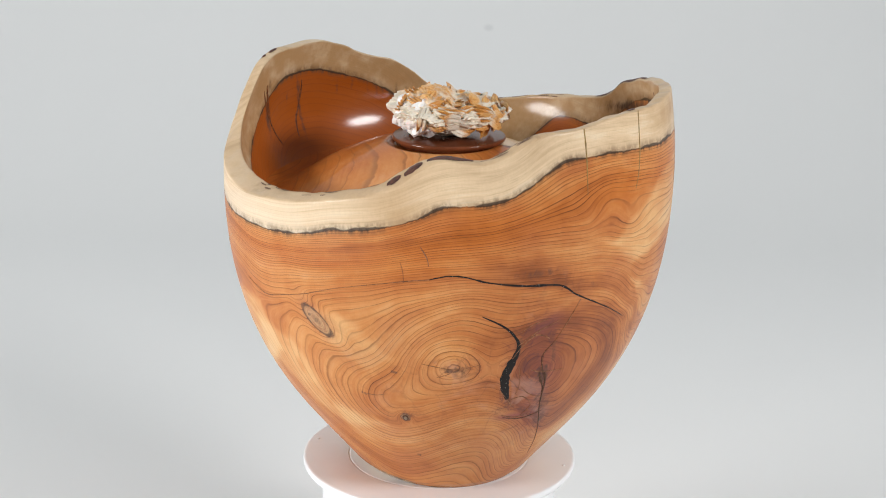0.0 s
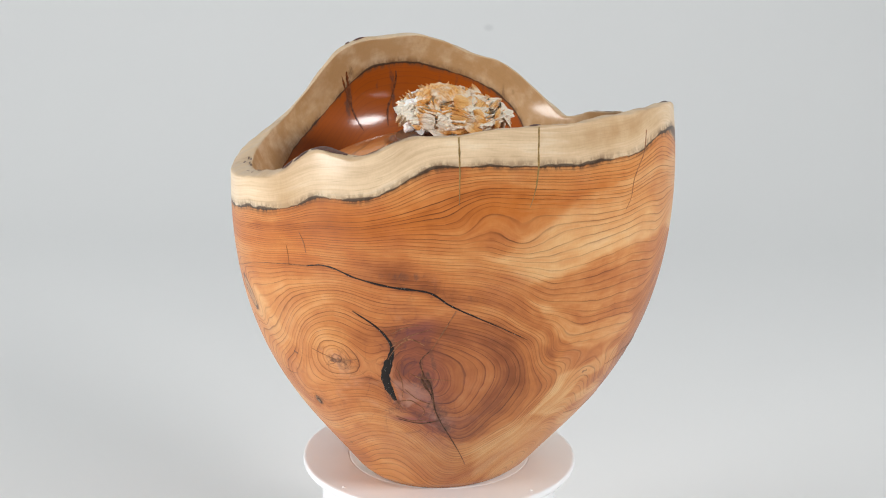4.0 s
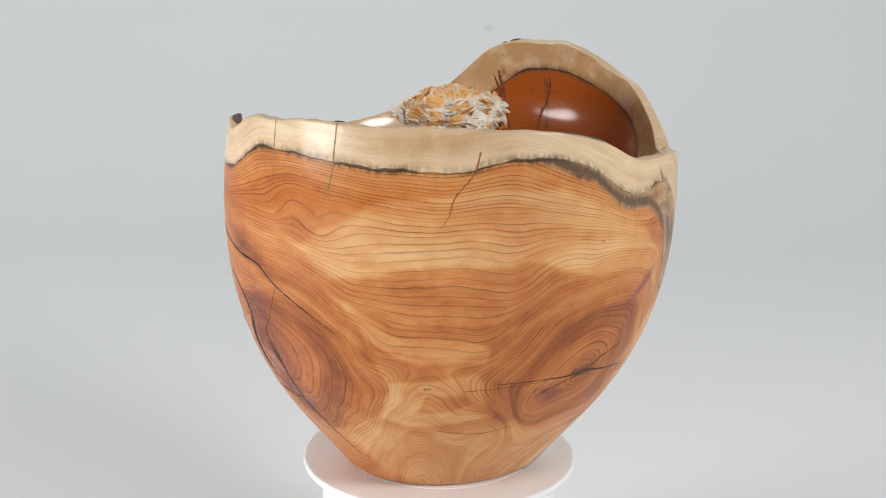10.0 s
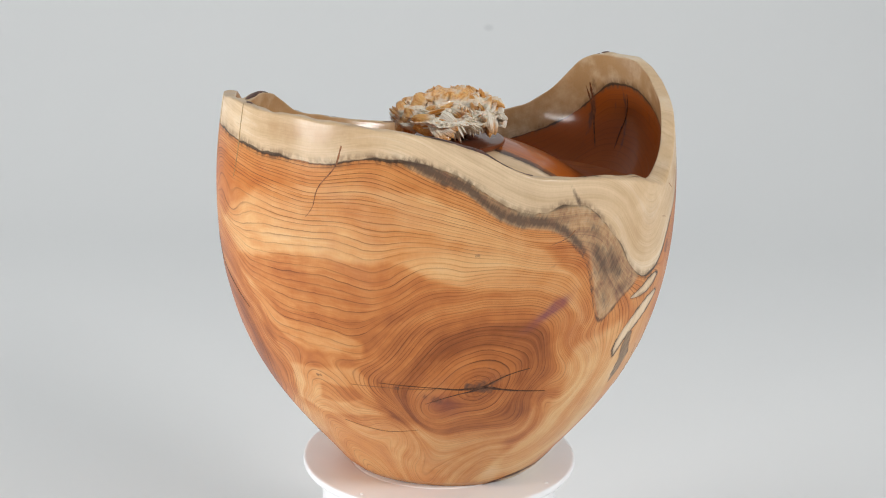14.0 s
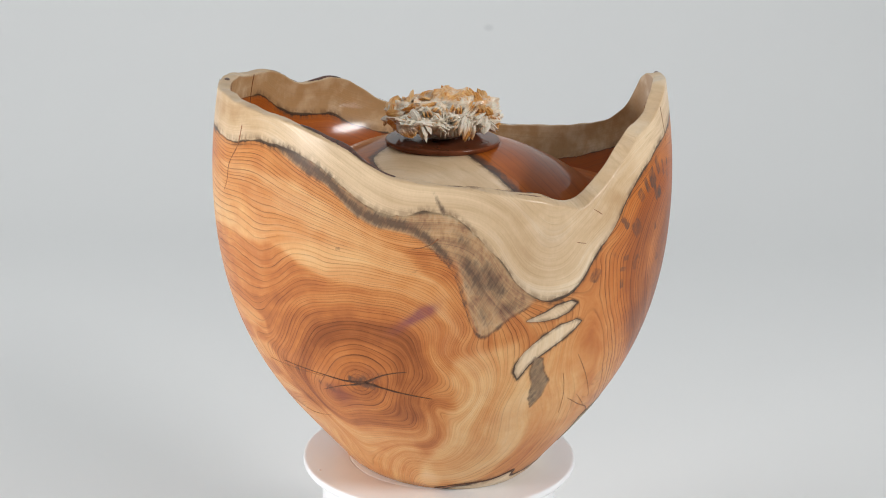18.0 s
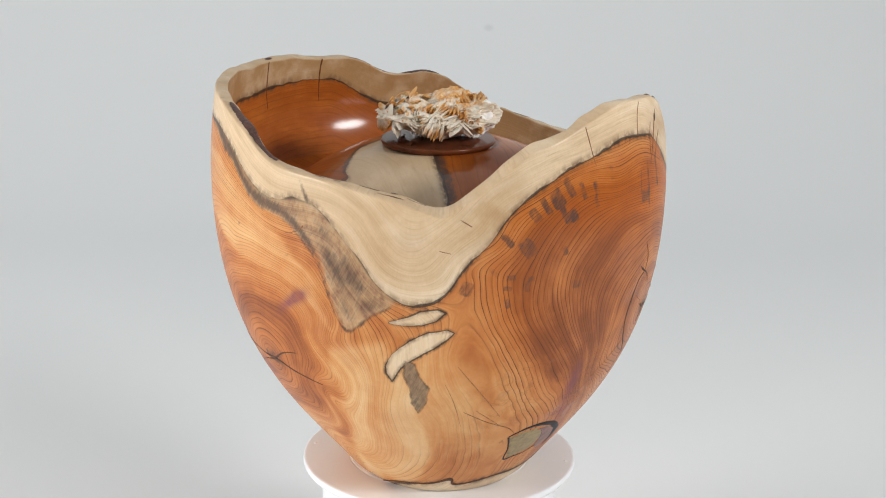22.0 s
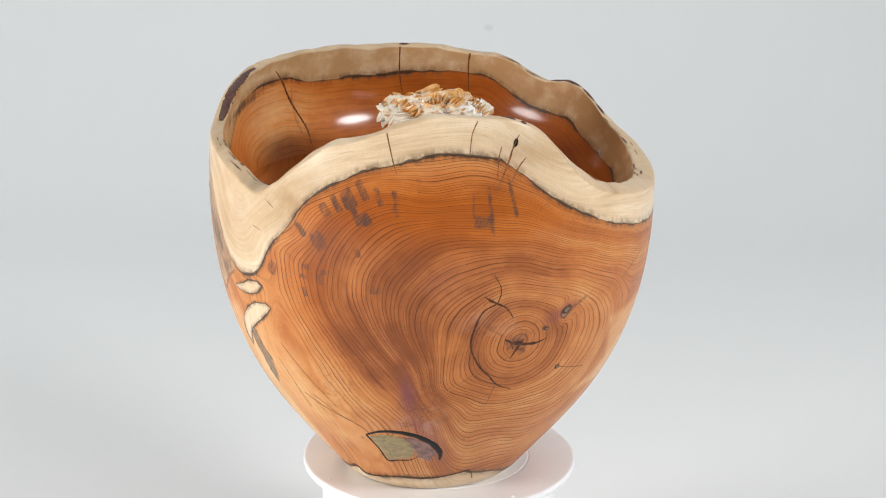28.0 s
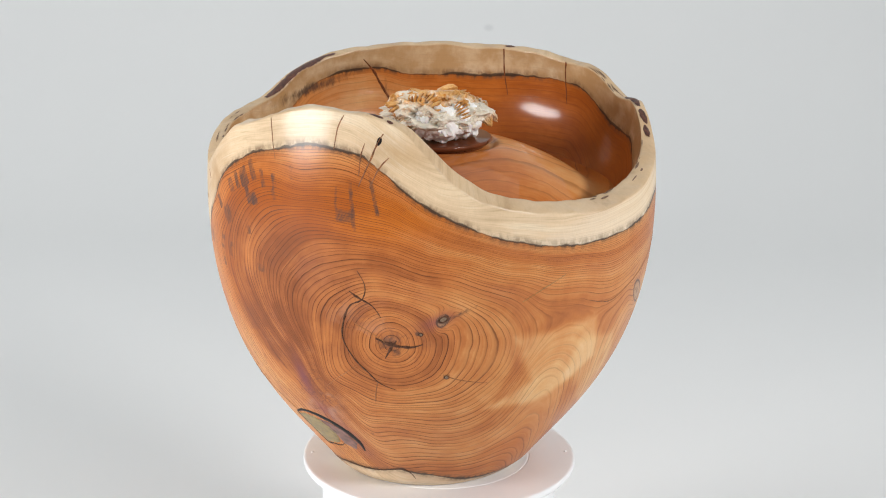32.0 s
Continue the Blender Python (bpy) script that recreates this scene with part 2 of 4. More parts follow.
LIP = np.array([
    208.8, 206.0, 203.7, 202.0, 200.7, 200.0, 198.8, 198.7, 198.9, 200.5, 201.6, 204.1, 206.2, 209.0, 211.6, 216.3,
    223.9, 230.1, 232.5, 231.2, 230.6, 234.5, 240.6, 244.1, 244.7, 245.0, 246.7, 248.8, 248.8, 249.5, 249.3, 248.3,
    250.2, 250.8, 249.6, 250.3, 249.6, 248.1, 248.2, 245.8, 244.1, 240.6, 237.3, 228.5, 223.6, 221.6, 219.8, 218.3,
    217.7, 216.0, 213.9, 212.4, 207.6, 206.3, 213.4, 222.8, 232.6, 239.6, 242.5, 245.4, 251.3, 254.9, 257.6, 257.0,
    255.8, 255.8, 253.9, 249.3, 240.2, 228.7, 219.8, 213.0]) / 1000
SAP = np.array([
    185.4, 182.1, 179.6, 178.1, 176.9, 176.4, 176.5, 176.9, 177.1, 177.9, 179.7, 181.8, 184.8, 186.9, 188.4, 190.9,
    194.6, 198.9, 204.5, 206.4, 206.6, 209.1, 215.2, 223.0, 228.4, 229.4, 229.9, 229.8, 229.1, 228.4, 227.4, 226.7,
    227.3, 227.2, 227.0, 227.5, 231.0, 232.9, 232.3, 231.1, 228.9, 224.6, 216.3, 207.8, 202.6, 202.7, 204.5, 202.7,
    192.2, 178.3, 161.0, 151.7, 149.8, 155.1, 173.4, 187.6, 203.1, 213.1, 220.1, 225.8, 229.5, 232.7, 235.5, 236.3,
    235.4, 232.7, 225.1, 215.0, 206.2, 199.4, 194.1, 189.3]) / 1000


def rim_at(a):
    return spline(a, ROUND, RIM, 360)


def lip_at(a):
    return spline(a, ROUND, LIP, 360)


def sap_at(a):
    return spline(a, ROUND, SAP, 360)


def radius_at(a, h):
    """Outer radius: the turned profile, a little off the axis and oval from drying."""
    t, u = np.radians(a), np.asarray(h) / 1.1 - 0.104
    r = spline(h, PROFILE_H, PROFILE_R)
    r = r + (0.00312 + 0.01302 * u) * np.cos(t) + (0.00416 + 0.01114 * u) * np.sin(t)
    r = r + (-0.00172 + 0.01906 * u) * np.cos(2 * t) + (-0.00201 - 0.00168 * u) * np.sin(2 * t)
    return r - 0.00056 * np.cos(3 * t) + 0.00024 * np.cos(4 * t)


def place(a, h, lift=0.0):
    """Points on the outside, lifted off the surface by a little."""
    t = np.radians(a)
    r = radius_at(a, h)
    slope = (radius_at(a, np.asarray(h) + 0.001) - radius_at(a, np.asarray(h) - 0.001)) / 0.002
    k = 1 / np.sqrt(1 + slope ** 2)
    r, z = r + lift * k, h - lift * slope * k
    return np.stack([r * np.cos(t), r * np.sin(t), z + 0 * r], -1)


def blob(a, h, a0, h0, wa, wh, lean=0.0, power=2):
    """A soft spot at angle a0 and height h0; wa and wh in metres on the surface."""
    s = ((a - a0 + 180) % 360 - 180) * np.radians(1) * 0.135
    d = h - h0
    c, k = math.cos(math.radians(lean)), math.sin(math.radians(lean))
    return np.exp(-(((s * c + d * k) / wa) ** power + ((d * c - s * k) / wh) ** power))


HEART_EDGE_A = (12, 16, 22, 27, 31, 35, 40, 45, 49, 53, 56, 58, 60, 62, 65, 68, 72, 75)
HEART_EDGE_H = (231, 226, 220, 214, 205, 198, 194, 192, 187, 178, 166, 150, 136, 130, 133, 140, 146, 151)
FOOT_A = (-180, -165, -140, -110, -98, 48, 61, 75, 86, 89, 93, 115, 130, 145, 160, 172, 180)
FOOT_H = (6, 4.5, 4, 2, -4, -4, 4, 8, 11, 14, 8, 13, 12.5, 17, 12, 8, 6)


def polygon_depth(a, h, corners, a0):
    """How deep a point lies in an outline of (angle, height in mm), in metres; negative outside."""
    x, y = ((a - a0 + 180) % 360 - 180) * np.radians(1) * 0.135, h
    p = [(((q - a0 + 180) % 360 - 180) * math.radians(1) * 0.135, w / 1000) for q, w in corners]
    inside, far = np.zeros(np.shape(x + y), bool), np.full(np.shape(x + y), 1.0)
    for (x0, y0), (x1, y1) in zip(p, p[1:] + p[:1]):
        cross = ((y0 > y) != (y1 > y)) & (x < (x1 - x0) * (y - y0) / (y1 - y0 + 1e-12) + x0)
        inside ^= cross
        t = np.clip(((x - x0) * (x1 - x0) + (y - y0) * (y1 - y0)) / ((x1 - x0) ** 2 + (y1 - y0) ** 2), 0, 1)
        far = np.minimum(far, np.hypot(x - x0 - t * (x1 - x0), y - y0 - t * (y1 - y0)))
    return np.where(inside, far, -far)


# year rings: how many lie between a pith and a few lines along the grain, as (count, (angle, height in mm), ...)
RINGS_ON_THE_LONG_CRACK = ((14, (-154, 139), (-136, 138), (-116, 152), (-101, 160), (-85, 165)), (12.5, (-70, 160)))
RINGS_ROUND_THE_PALE_PITH = (
    (0, (-86, 105)), (3, (-94, 104), (-86, 119), (-79, 108), (-86, 95)), (6, (-101, 105), (-94, 128), (-85, 137), (-75, 131)),
    (9.5, (-110, 115), (-102, 133), (-93, 146), (-82, 152), (-73, 148)), (5, (-106, 80), (-86, 84), (-74, 85)), (9, (-115, 57), (-87, 65), (-70, 66)),
    (13, (-95, 38), (-66, 40)), (17.5, (-75, 6)), (13, (-143, 98), (-138, 69)), (20.5, (-134, 164), (-105, 174), (-82, 184), (-67, 190), (-53, 191), (-40, 188)))
RINGS_ROUND_THE_CRACKED_PITH = (
    (0, (-62, 100)), (2, (-60, 114), (-56, 102), (-58, 86)), (4, (-59, 126), (-49, 117), (-45, 96), (-50, 74)),
    (7, (-57, 137), (-45, 128), (-36, 108), (-35, 83), (-42, 63), (-53, 47)), (10, (-57, 150), (-44, 142), (-32, 123), (-24, 101), (-24, 80), (-31, 58), (-44, 36)))
RINGS_BETWEEN = (
    (20.5, (-48, 204), (-36, 201), (-26, 198), (-16, 196), (-4, 199), (10, 199)), (17, (-50, 176), (-38, 169), (-30, 164), (-16, 167), (-3, 169), (11, 172)),
    (15, (-40, 160), (-29, 150), (-16, 146), (-3, 146), (12, 153), (26, 162)), (13, (-35, 140), (-27, 133), (-16, 126), (-6, 124), (5, 130)),
    (11.5, (-30, 115), (-18, 108), (-7, 105), (3, 111)), (12.5, (-20, 88), (-7, 87)), (14.5, (-25, 64), (-6, 63), (10, 60)), (18, (-32, 30), (1, 23)))
RINGS_ROUND_THE_ORANGE_PITH = (
    (0, (31, 93)), (2, (23, 92), (30, 107), (37, 96), (29, 79)), (5, (13, 91), (21, 116), (30, 129), (40, 124), (46, 103), (42, 78), (27, 64), (14, 67)),
    (8, (5, 95), (16, 126), (28, 141), (40, 142), (49, 127), (52, 99), (49, 73), (38, 55)), (11, (16, 144), (30, 154), (43, 152), (52, 137), (56, 108), (55, 81), (49, 50)))
RINGS_OVER_THE_ORANGE_PITH = (
    (13.5, (23, 159), (37, 159), (47, 154), (55, 131), (59, 104)), (17, (23, 177), (38, 172), (50, 166), (56, 149), (59, 131)), (20.5, (9, 195), (23, 191), (36, 184), (47, 176)),
    (24, (-8, 212), (12, 211), (26, 202), (38, 189)), (15, (5, 23), (37, 36)))
RINGS_IN_THE_QUIET_WOOD = ((17, (56, 120), (52, 77), (39, 36)), (21, (67, 125), (67, 81), (62, 32)), (26, (81, 114), (85, 75), (85, 29)), (28.5, (88, 119), (92, 95), (97, 72), (102, 48)))
RINGS_ROUND_THE_STAR_PITH = (
    (0, (151.5, 122.5)), (2.5, (147, 123), (152, 135), (157, 124), (152, 111)), (5, (142, 124), (150, 145), (161, 132), (161, 111), (150, 99)),
    (8, (137, 124), (140, 144), (148, 155), (158, 152), (169, 140), (171, 117), (165, 92), (153, 85), (142, 90)),
    (11, (145, 166), (158, 160), (172, 150), (-177, 130), (-177, 105), (174, 83), (158, 74), (141, 73)))
RINGS_OVER_THE_STAR_PITH = (
    (14, (145, 181), (158, 174), (172, 164), (-172, 148)), (18, (148, 196), (158, 189), (172, 177), (-173, 166), (-156, 158)),
    (23, (129, 213), (143, 216), (153, 209), (165, 192), (179, 179), (-161, 170)), (15, (-170, 98), (-176, 70), (160, 53), (141, 53)), (19, (-172, 33), (157, 28)))
RINGS_INTO_THE_PINCH = (
    (11, (140, 161), (132, 148), (130, 125), (131, 106), (131, 91), (139, 81)), (14.5, (137, 183), (127, 170), (122, 149), (124, 123), (128, 101), (131, 83), (144, 60)),
    (18, (131, 199), (119, 187), (113, 164), (115, 136), (121, 113), (126, 93), (131, 71)), (21, (123, 209), (110, 191), (106, 164), (107, 136), (115, 110), (124, 87)),
    (24, (117, 218), (105, 196), (98, 167), (100, 138), (106, 112), (116, 87)), (27.5, (97, 187), (92, 166), (92, 141), (97, 111), (105, 86)))


def ring_field():
    """A smooth count of year rings over the bowl's side that suits the lines above and the sapwood's edge."""
    p = [(q, h / 1000, n) for table in (RINGS_ON_THE_LONG_CRACK, RINGS_ROUND_THE_PALE_PITH, RINGS_ROUND_THE_CRACKED_PITH, RINGS_BETWEEN, RINGS_ROUND_THE_ORANGE_PITH, RINGS_OVER_THE_ORANGE_PITH,
         RINGS_IN_THE_QUIET_WOOD, RINGS_ROUND_THE_STAR_PITH, RINGS_OVER_THE_STAR_PITH, RINGS_INTO_THE_PINCH) for n, *line in table for q, h in line]
    for q in range(-180, 180, 9):
        if not 12 < q < 60:
            top = float(sap_at(q))
            p += [(q, top, 27.5), (q, top + 0.022, 33.5)]
    p = np.array(p)

    def around(a, h):
        t = np.radians(a)
        return np.stack([0.135 * np.cos(t), 0.135 * np.sin(t), h], -1)
    x = around(p[:, 0], p[:, 1])
    n = len(x)
    m = np.zeros((n + 4, n + 4))
    m[:n, :n] = np.linalg.norm(x[:, None] - x[None], axis=-1) ** 3 + 6e-7 * np.eye(n)
    m[:n, n:] = np.concatenate([np.ones((n, 1)), x], 1)
    m[n:, :n] = m[:n, n:].T
    w = np.linalg.solve(m, np.concatenate([p[:, 2], np.zeros(4)]))

    def count(a, h):
        a, h = np.broadcast_arrays(np.asarray(a, float), np.asarray(h, float))
        flat, out = around(a.ravel(), h.ravel()), []
        for i in range(0, len(flat), 20000):
            y = flat[i:i + 20000]
            d2 = np.maximum((y ** 2).sum(1)[:, None] + (x ** 2).sum(1)[None] - 2 * y @ x.T, 0)
            out.append((d2 * np.sqrt(d2)) @ w[:n] + w[n] + y @ w[n + 1:])
        return np.concatenate(out).reshape(a.shape)
    return count


rings_at = ring_field()

# pale and orange wood that meet in washed edges: amount, softness in mm, then the outline as (angle, height in mm)
PALE_WASHES_ABOVE = (
    (0.36, 2.8, ((-24, 209), (-5, 217), (14, 216), (26, 202), (43, 182), (54, 156), (57, 128), (51, 146), (45, 153), (29, 162), (20, 166), (13, 173), (-12, 173), (-25, 163), (-37, 161), (-47, 176))),
    (0.30, 2.0, ((-36, 150), (-20, 128), (-6, 126), (1, 119), (0, 109), (-15, 109), (-27, 122))),
    (0.36, 2.0, ((-24, 94), (0, 101), (3, 87), (7, 69), (-20, 62), (-30, 66))),
)
PALE_WASHES_BELOW = (
    (0.30, 7.0, ((-44, 40), (-30, 55), (2, 64), (30, 50), (44, 49), (55, -6), (-1, -8), (-40, 10))),
    (0.50, 5.0, ((58, 117), (72, 123), (79, 83), (81, 35), (73, 6), (42, 6), (53, 45), (56, 83))),
    (0.20, 3.0, ((-131, 135), (-118, 137), (-102, 112), (-111, 102), (-122, 112))),
    (0.32, 4.5, ((-154, 114), (-136, 106), (-128, 67), (-108, 56), (-124, 48), (-140, 62), (-156, 90))),
    (0.46, 4.0, ((-177, 125), (-150, 124), (-143, 94), (-160, 77), (178, 72), (-170, 93))),
)
ORANGE_WASHES = (
    (-0.04, 1.2, ((-19, 169), (2, 175), (14, 173), (24, 165), (35, 157), (42, 149), (22, 126), (5, 118), (-6, 126), (-20, 126), (-33, 138), (-25, 156))),
    (-0.30, 1.5, ((-15, 87), (-4, 88), (-1, 81), (-10, 74), (-18, 75))),
    (-0.24, 4.0, ((-8, 107), (10, 134), (30, 148), (43, 146), (49, 128), (52, 97), (47, 68), (26, 58), (8, 62), (-2, 78))),
    (-0.24, 2.0, ((-57, 147), (-44, 140), (-32, 121), (-25, 101), (-25, 80), (-33, 63), (-47, 46), (-61, 58), (-70, 83), (-70, 130))),
    (-0.20, 9.0, ((95, 190), (112, 204), (135, 214), (150, 200), (165, 170), (170, 130), (160, 90), (135, 80), (112, 100), (97, 150))),
)
TONGUES = PALE_WASHES_ABOVE + PALE_WASHES_BELOW + ORANGE_WASHES

# soft spots: angle, height, half width, half height (metres), lean, amount
PALE = ((-132, 0.150, 0.050, 0.030, 0, 0.22), (28, 0.185, 0.035, 0.02, -25, 0.3), (66, 0.05, 0.05, 0.03, 0, 0.3), (85, 0.09, 0.035, 0.03, 0, 0.45), (-112, 0.146, 0.035, 0.010, 8, 0.35), (-92, 0.122, 0.022, 0.012, 0, 0.4),
        (-82, 0.135, 0.03, 0.008, 5, 0.3), (-78, 0.035, 0.05, 0.01, 0, 0.4), (160, 0.150, 0.05, 0.012, 12, 0.25), (168, 0.045, 0.05, 0.018, 0, 0.2), (100, 0.065, 0.03, 0.025, 0, 0.3))
DARK = ((128, 0.205, 0.050, 0.020, 4, 0.45), (-78, 0.135, 0.030, 0.030, 0, 0.32), (116, 0.118, 0.025, 0.028, 0, 0.38), (130, 0.075, 0.014, 0.018, 15, 0.3), (133, 0.200, 0.065, 0.024, 0, 0.35), (-82, 0.192, 0.065, 0.020, 6, 0.28), (31, 0.092, 0.020, 0.018, 0, 0.35), (22, 0.078, 0.012, 0.007, -15, 0.6), (-66, 0.110, 0.022, 0.030, 10, 0.55), (-62, 0.160, 0.03, 0.006, -12, 0.5), (-70, 0.17, 0.02, 0.007, 0, 0.45),
        (-62, 0.062, 0.020, 0.018, 0, 0.35), (125, 0.10, 0.012, 0.035, 0, 0.30), (117, 0.168, 0.042, 0.045, 8, 0.34), (-52, 0.215, 0.05, 0.010, 8, -0.1), (-120, 0.045, 0.05, 0.02, 0, -0.1))
RED = ((122, 0.205, 0.075, 0.020, 0, 0.9), (152, 0.198, 0.050, 0.018, 0, 0.8), (-100, 0.172, 0.06, 0.012, 12, 0.5), (-165, 0.035, 0.09, 0.03, 0, 0.45), (-20, 0.213, 0.05, 0.010, 0, 0.4), (-72, 0.196, 0.06, 0.013, 8, 0.55), (-135, 0.165, 0.07, 0.010, 0, 0.4),
       (100, 0.15, 0.02, 0.035, 0, 0.5), (-40, 0.205, 0.03, 0.013, -10, 0.45), (30, 0.10, 0.04, 0.03, 0, 0.2), (175, 0.172, 0.05, 0.012, 0, 0.35))
PURPLE = ((46.8, 0.1415, 0.0125, 0.0030, 38, 1.0), (49.5, 0.1460, 0.0060, 0.0036, 32, 0.7), (-64, 0.132, 0.010, 0.006, 30, 0.5), (-58, 0.058, 0.022, 0.022, 0, 0.25),
          (123.5, 0.085, 0.005, 0.016, 0, 0.75), (124, 0.064, 0.012, 0.006, 0, 0.5), (-64, 0.095, 0.018, 0.030, 10, 0.34), (-53, 0.10, 0.030, 0.030, 0, 0.20), (-67, 0.0675, 0.014, 0.0025, 0, 0.7), (22, 0.08, 0.016, 0.008, -15, 0.35), (131, 0.042, 0.008, 0.016, 20, 0.5), (-125, 0.128, 0.014, 0.006, -40, 0.5),
          (-72, 0.075, 0.016, 0.008, 0, 0.15), (163, 0.138, 0.010, 0.004, 25, 0.6))
BRUISES_UNDER_THE_EDGE = ((105.3, 0.2014, 0.0028, 0.0045, 35, 0.85), (110.8, 0.2097, 0.004, 0.006, 30, 0.9), (115.2, 0.1986, 0.0026, 0.004, 25, 0.75), (121.8, 0.2043, 0.0018, 0.004, 20, 0.6), (114.1, 0.2154, 0.0022, 0.007, 25, 0.7), (112.9, 0.1995, 0.002, 0.006, 25, 0.55),
    (113.9, 0.2151, 0.002, 0.005, 25, 0.6), (121.8, 0.212, 0.002, 0.005, 15, 0.55), (141.4, 0.1987, 0.006, 0.004, 0, 0.6), (126.9, 0.219, 0.0015, 0.005, 5, 0.4), (117.9, 0.2119, 0.0018, 0.006, 20, 0.6), (108, 0.206, 0.002, 0.006, 30, 0.7),
    (143, 0.205, 0.0012, 0.016, 6, 0.6), (148, 0.213, 0.0012, 0.014, 12, 0.6), (139, 0.209, 0.001, 0.007, 0, 0.4), (156, 0.205, 0.004, 0.002, 0, 0.35))
BRUISES_IN_THE_RINGS = ((104, 0.182, 0.0042, 0.0050, 35, 0.95), (113.1, 0.1784, 0.002, 0.003, 25, 0.5), (99.5, 0.1503, 0.0018, 0.0034, 15, 0.7), (99.3, 0.1596, 0.0026, 0.0016, -10, 0.75), (104.8, 0.1645, 0.0022, 0.0018, 0, 0.7), (103.2, 0.1847, 0.004, 0.0035, 40, 0.7),
    (99, 0.188, 0.002, 0.005, 40, 0.6), (96, 0.17, 0.0016, 0.004, 40, 0.5), (100, 0.166, 0.003, 0.002, 0, 0.6), (104, 0.16, 0.002, 0.004, 0, 0.5), (117, 0.157, 0.004, 0.003, 0, 0.45), (90, 0.1605, 0.0035, 0.0045, -20, 0.9),
    (84, 0.1385, 0.003, 0.0014, 0, 0.35))
PITH_STAINS = ((150.5, 0.1225, 0.006, 0.0035, 20, 0.7), (152, 0.119, 0.003, 0.006, 30, 0.6), (31.5, 0.0925, 0.010, 0.0028, -12, 0.75), (36, 0.098, 0.007, 0.0022, 40, 0.5), (-85, 0.1055, 0.010, 0.0018, 8, 0.6), (-83.5, 0.1035, 0.003, 0.004, 0, 0.5),
    (-61.8, 0.0985, 0.0035, 0.006, 15, 0.75), (-60, 0.112, 0.0015, 0.012, 10, 0.35), (54, 0.186, 0.001, 0.007, -50, 0.5), (48, 0.172, 0.0008, 0.009, -55, 0.35), (106, 0.0465, 0.002, 0.004, 40, 0.4))
PIN_KNOTS = ((-124.6, 0.1273, 0.0018, 0.0015, 0, 0.9), (-127, 0.130, 0.001, 0.001, 0, 0.8), (165.5, 0.1004, 0.0022, 0.0018, 0, 0.85), (158.6, 0.1295, 0.002, 0.0015, 0, 0.8), (-102.5, 0.1011, 0.0022, 0.001, -15, 0.8), (-98.1, 0.0336, 0.0022, 0.0012, 0, 0.7),
    (9.4, 0.0912, 0.0018, 0.0014, 0, 0.95), (-14.2, 0.0916, 0.0024, 0.0009, 10, 0.85), (140.4, 0.0505, 0.0014, 0.0012, 0, 0.7), (-113, 0.0817, 0.0025, 0.001, -10, 0.75), (29, 0.1795, 0.002, 0.0012, 0, 0.35))
SPOTS = BRUISES_UNDER_THE_EDGE + BRUISES_IN_THE_RINGS + PITH_STAINS + PIN_KNOTS
GNARL = ((125, 0.064, 0.013, 0.009, 0, 0.9), (-90, 0.085, 0.075, 0.045, 0, 0.28), (-68, 0.100, 0.016, 0.030, 0, 1.0), (-64, 0.128, 0.014, 0.010, 35, 0.8), (-66, 0.074, 0.016, 0.012, 0, 0.9), (-58, 0.06, 0.022, 0.022, 0, 0.5), (-62, 0.157, 0.022, 0.008, -15, 0.5),
         (-86, 0.106, 0.020, 0.010, 0, 0.45), (152, 0.122, 0.016, 0.014, 0, 0.7), (142, 0.135, 0.012, 0.022, 0, 0.5), (126, 0.080, 0.014, 0.022, 10, 0.8), (32, 0.094, 0.014, 0.012, 0, 0.6),
         (108, 0.10, 0.016, 0.022, 0, 0.35), (100, 0.075, 0.02, 0.02, 0, 0.35), (-124, 0.128, 0.016, 0.010, -35, 0.4))
SMUDGES = ((-85.6, 0.1053, 0.004, 0.0035, 0, 0.6), (-62.5, 0.098, 0.0045, 0.006, 10, 0.65), (-70, 0.121, 0.003, 0.010, 0, 0.5), (-70, 0.078, 0.008, 0.006, 0, 0.5), (-59, 0.074, 0.008, 0.010, 15, 0.5),
           (-66, 0.1655, 0.016, 0.003, 5, 0.4), (-51, 0.1536, 0.008, 0.003, -25, 0.4), (-56, 0.060, 0.006, 0.010, 15, 0.4), (32, 0.0945, 0.008, 0.005, 0, 0.5), (20, 0.084, 0.010, 0.003, -20, 0.45), (152, 0.122, 0.006, 0.005, 0, 0.6),
           (-99.4, 0.069, 0.006, 0.0035, 20, 0.6), (164.2, 0.1381, 0.0026, 0.0020, 0, 0.9), (168.5, 0.1425, 0.010, 0.0014, 25, 0.7), (-124.6, 0.1273, 0.005, 0.002, -40, 0.5), (-100.7, 0.0671, 0.0018, 0.0014, 0, 0.6))
INNER_DASHES = tuple((q, 0.226 - 0.00035 * abs(q - 128), 0.0012, 0.005, 0, 0.5) for q in (101, 104, 108, 110, 113, 118, 123, 142))
RINGED = ((-124.6, 0.1273, 0.0125, 0.0052, -37), (-100.7, 0.0671, 0.0036, 0.0028, 0), (164.2, 0.1381, 0.0042, 0.0028, 60))


def spots(a, h, table, power=2):
    total = 0
    for a0, h0, wa, wh, lean, amount in table:
        total = total + amount * blob(a, h, a0, h0, wa, wh, lean, power)
    return total


def ripple(a, h, scale, seed):
    """An uneven wave over the bowl's side, about -1 to 1."""
    t, z = np.radians(a), h * 38 * scale
    v = np.sin(5 * t * 1 + z + seed) + 0.7 * np.sin(9 * t - 1.7 * z + 2.1 * seed + np.sin(3 * t + z)) + 0.5 * np.sin(17 * t + 2.9 * z + 1.3 * seed + 1.5 * np.sin(6 * t - z))
    return v / 1.7


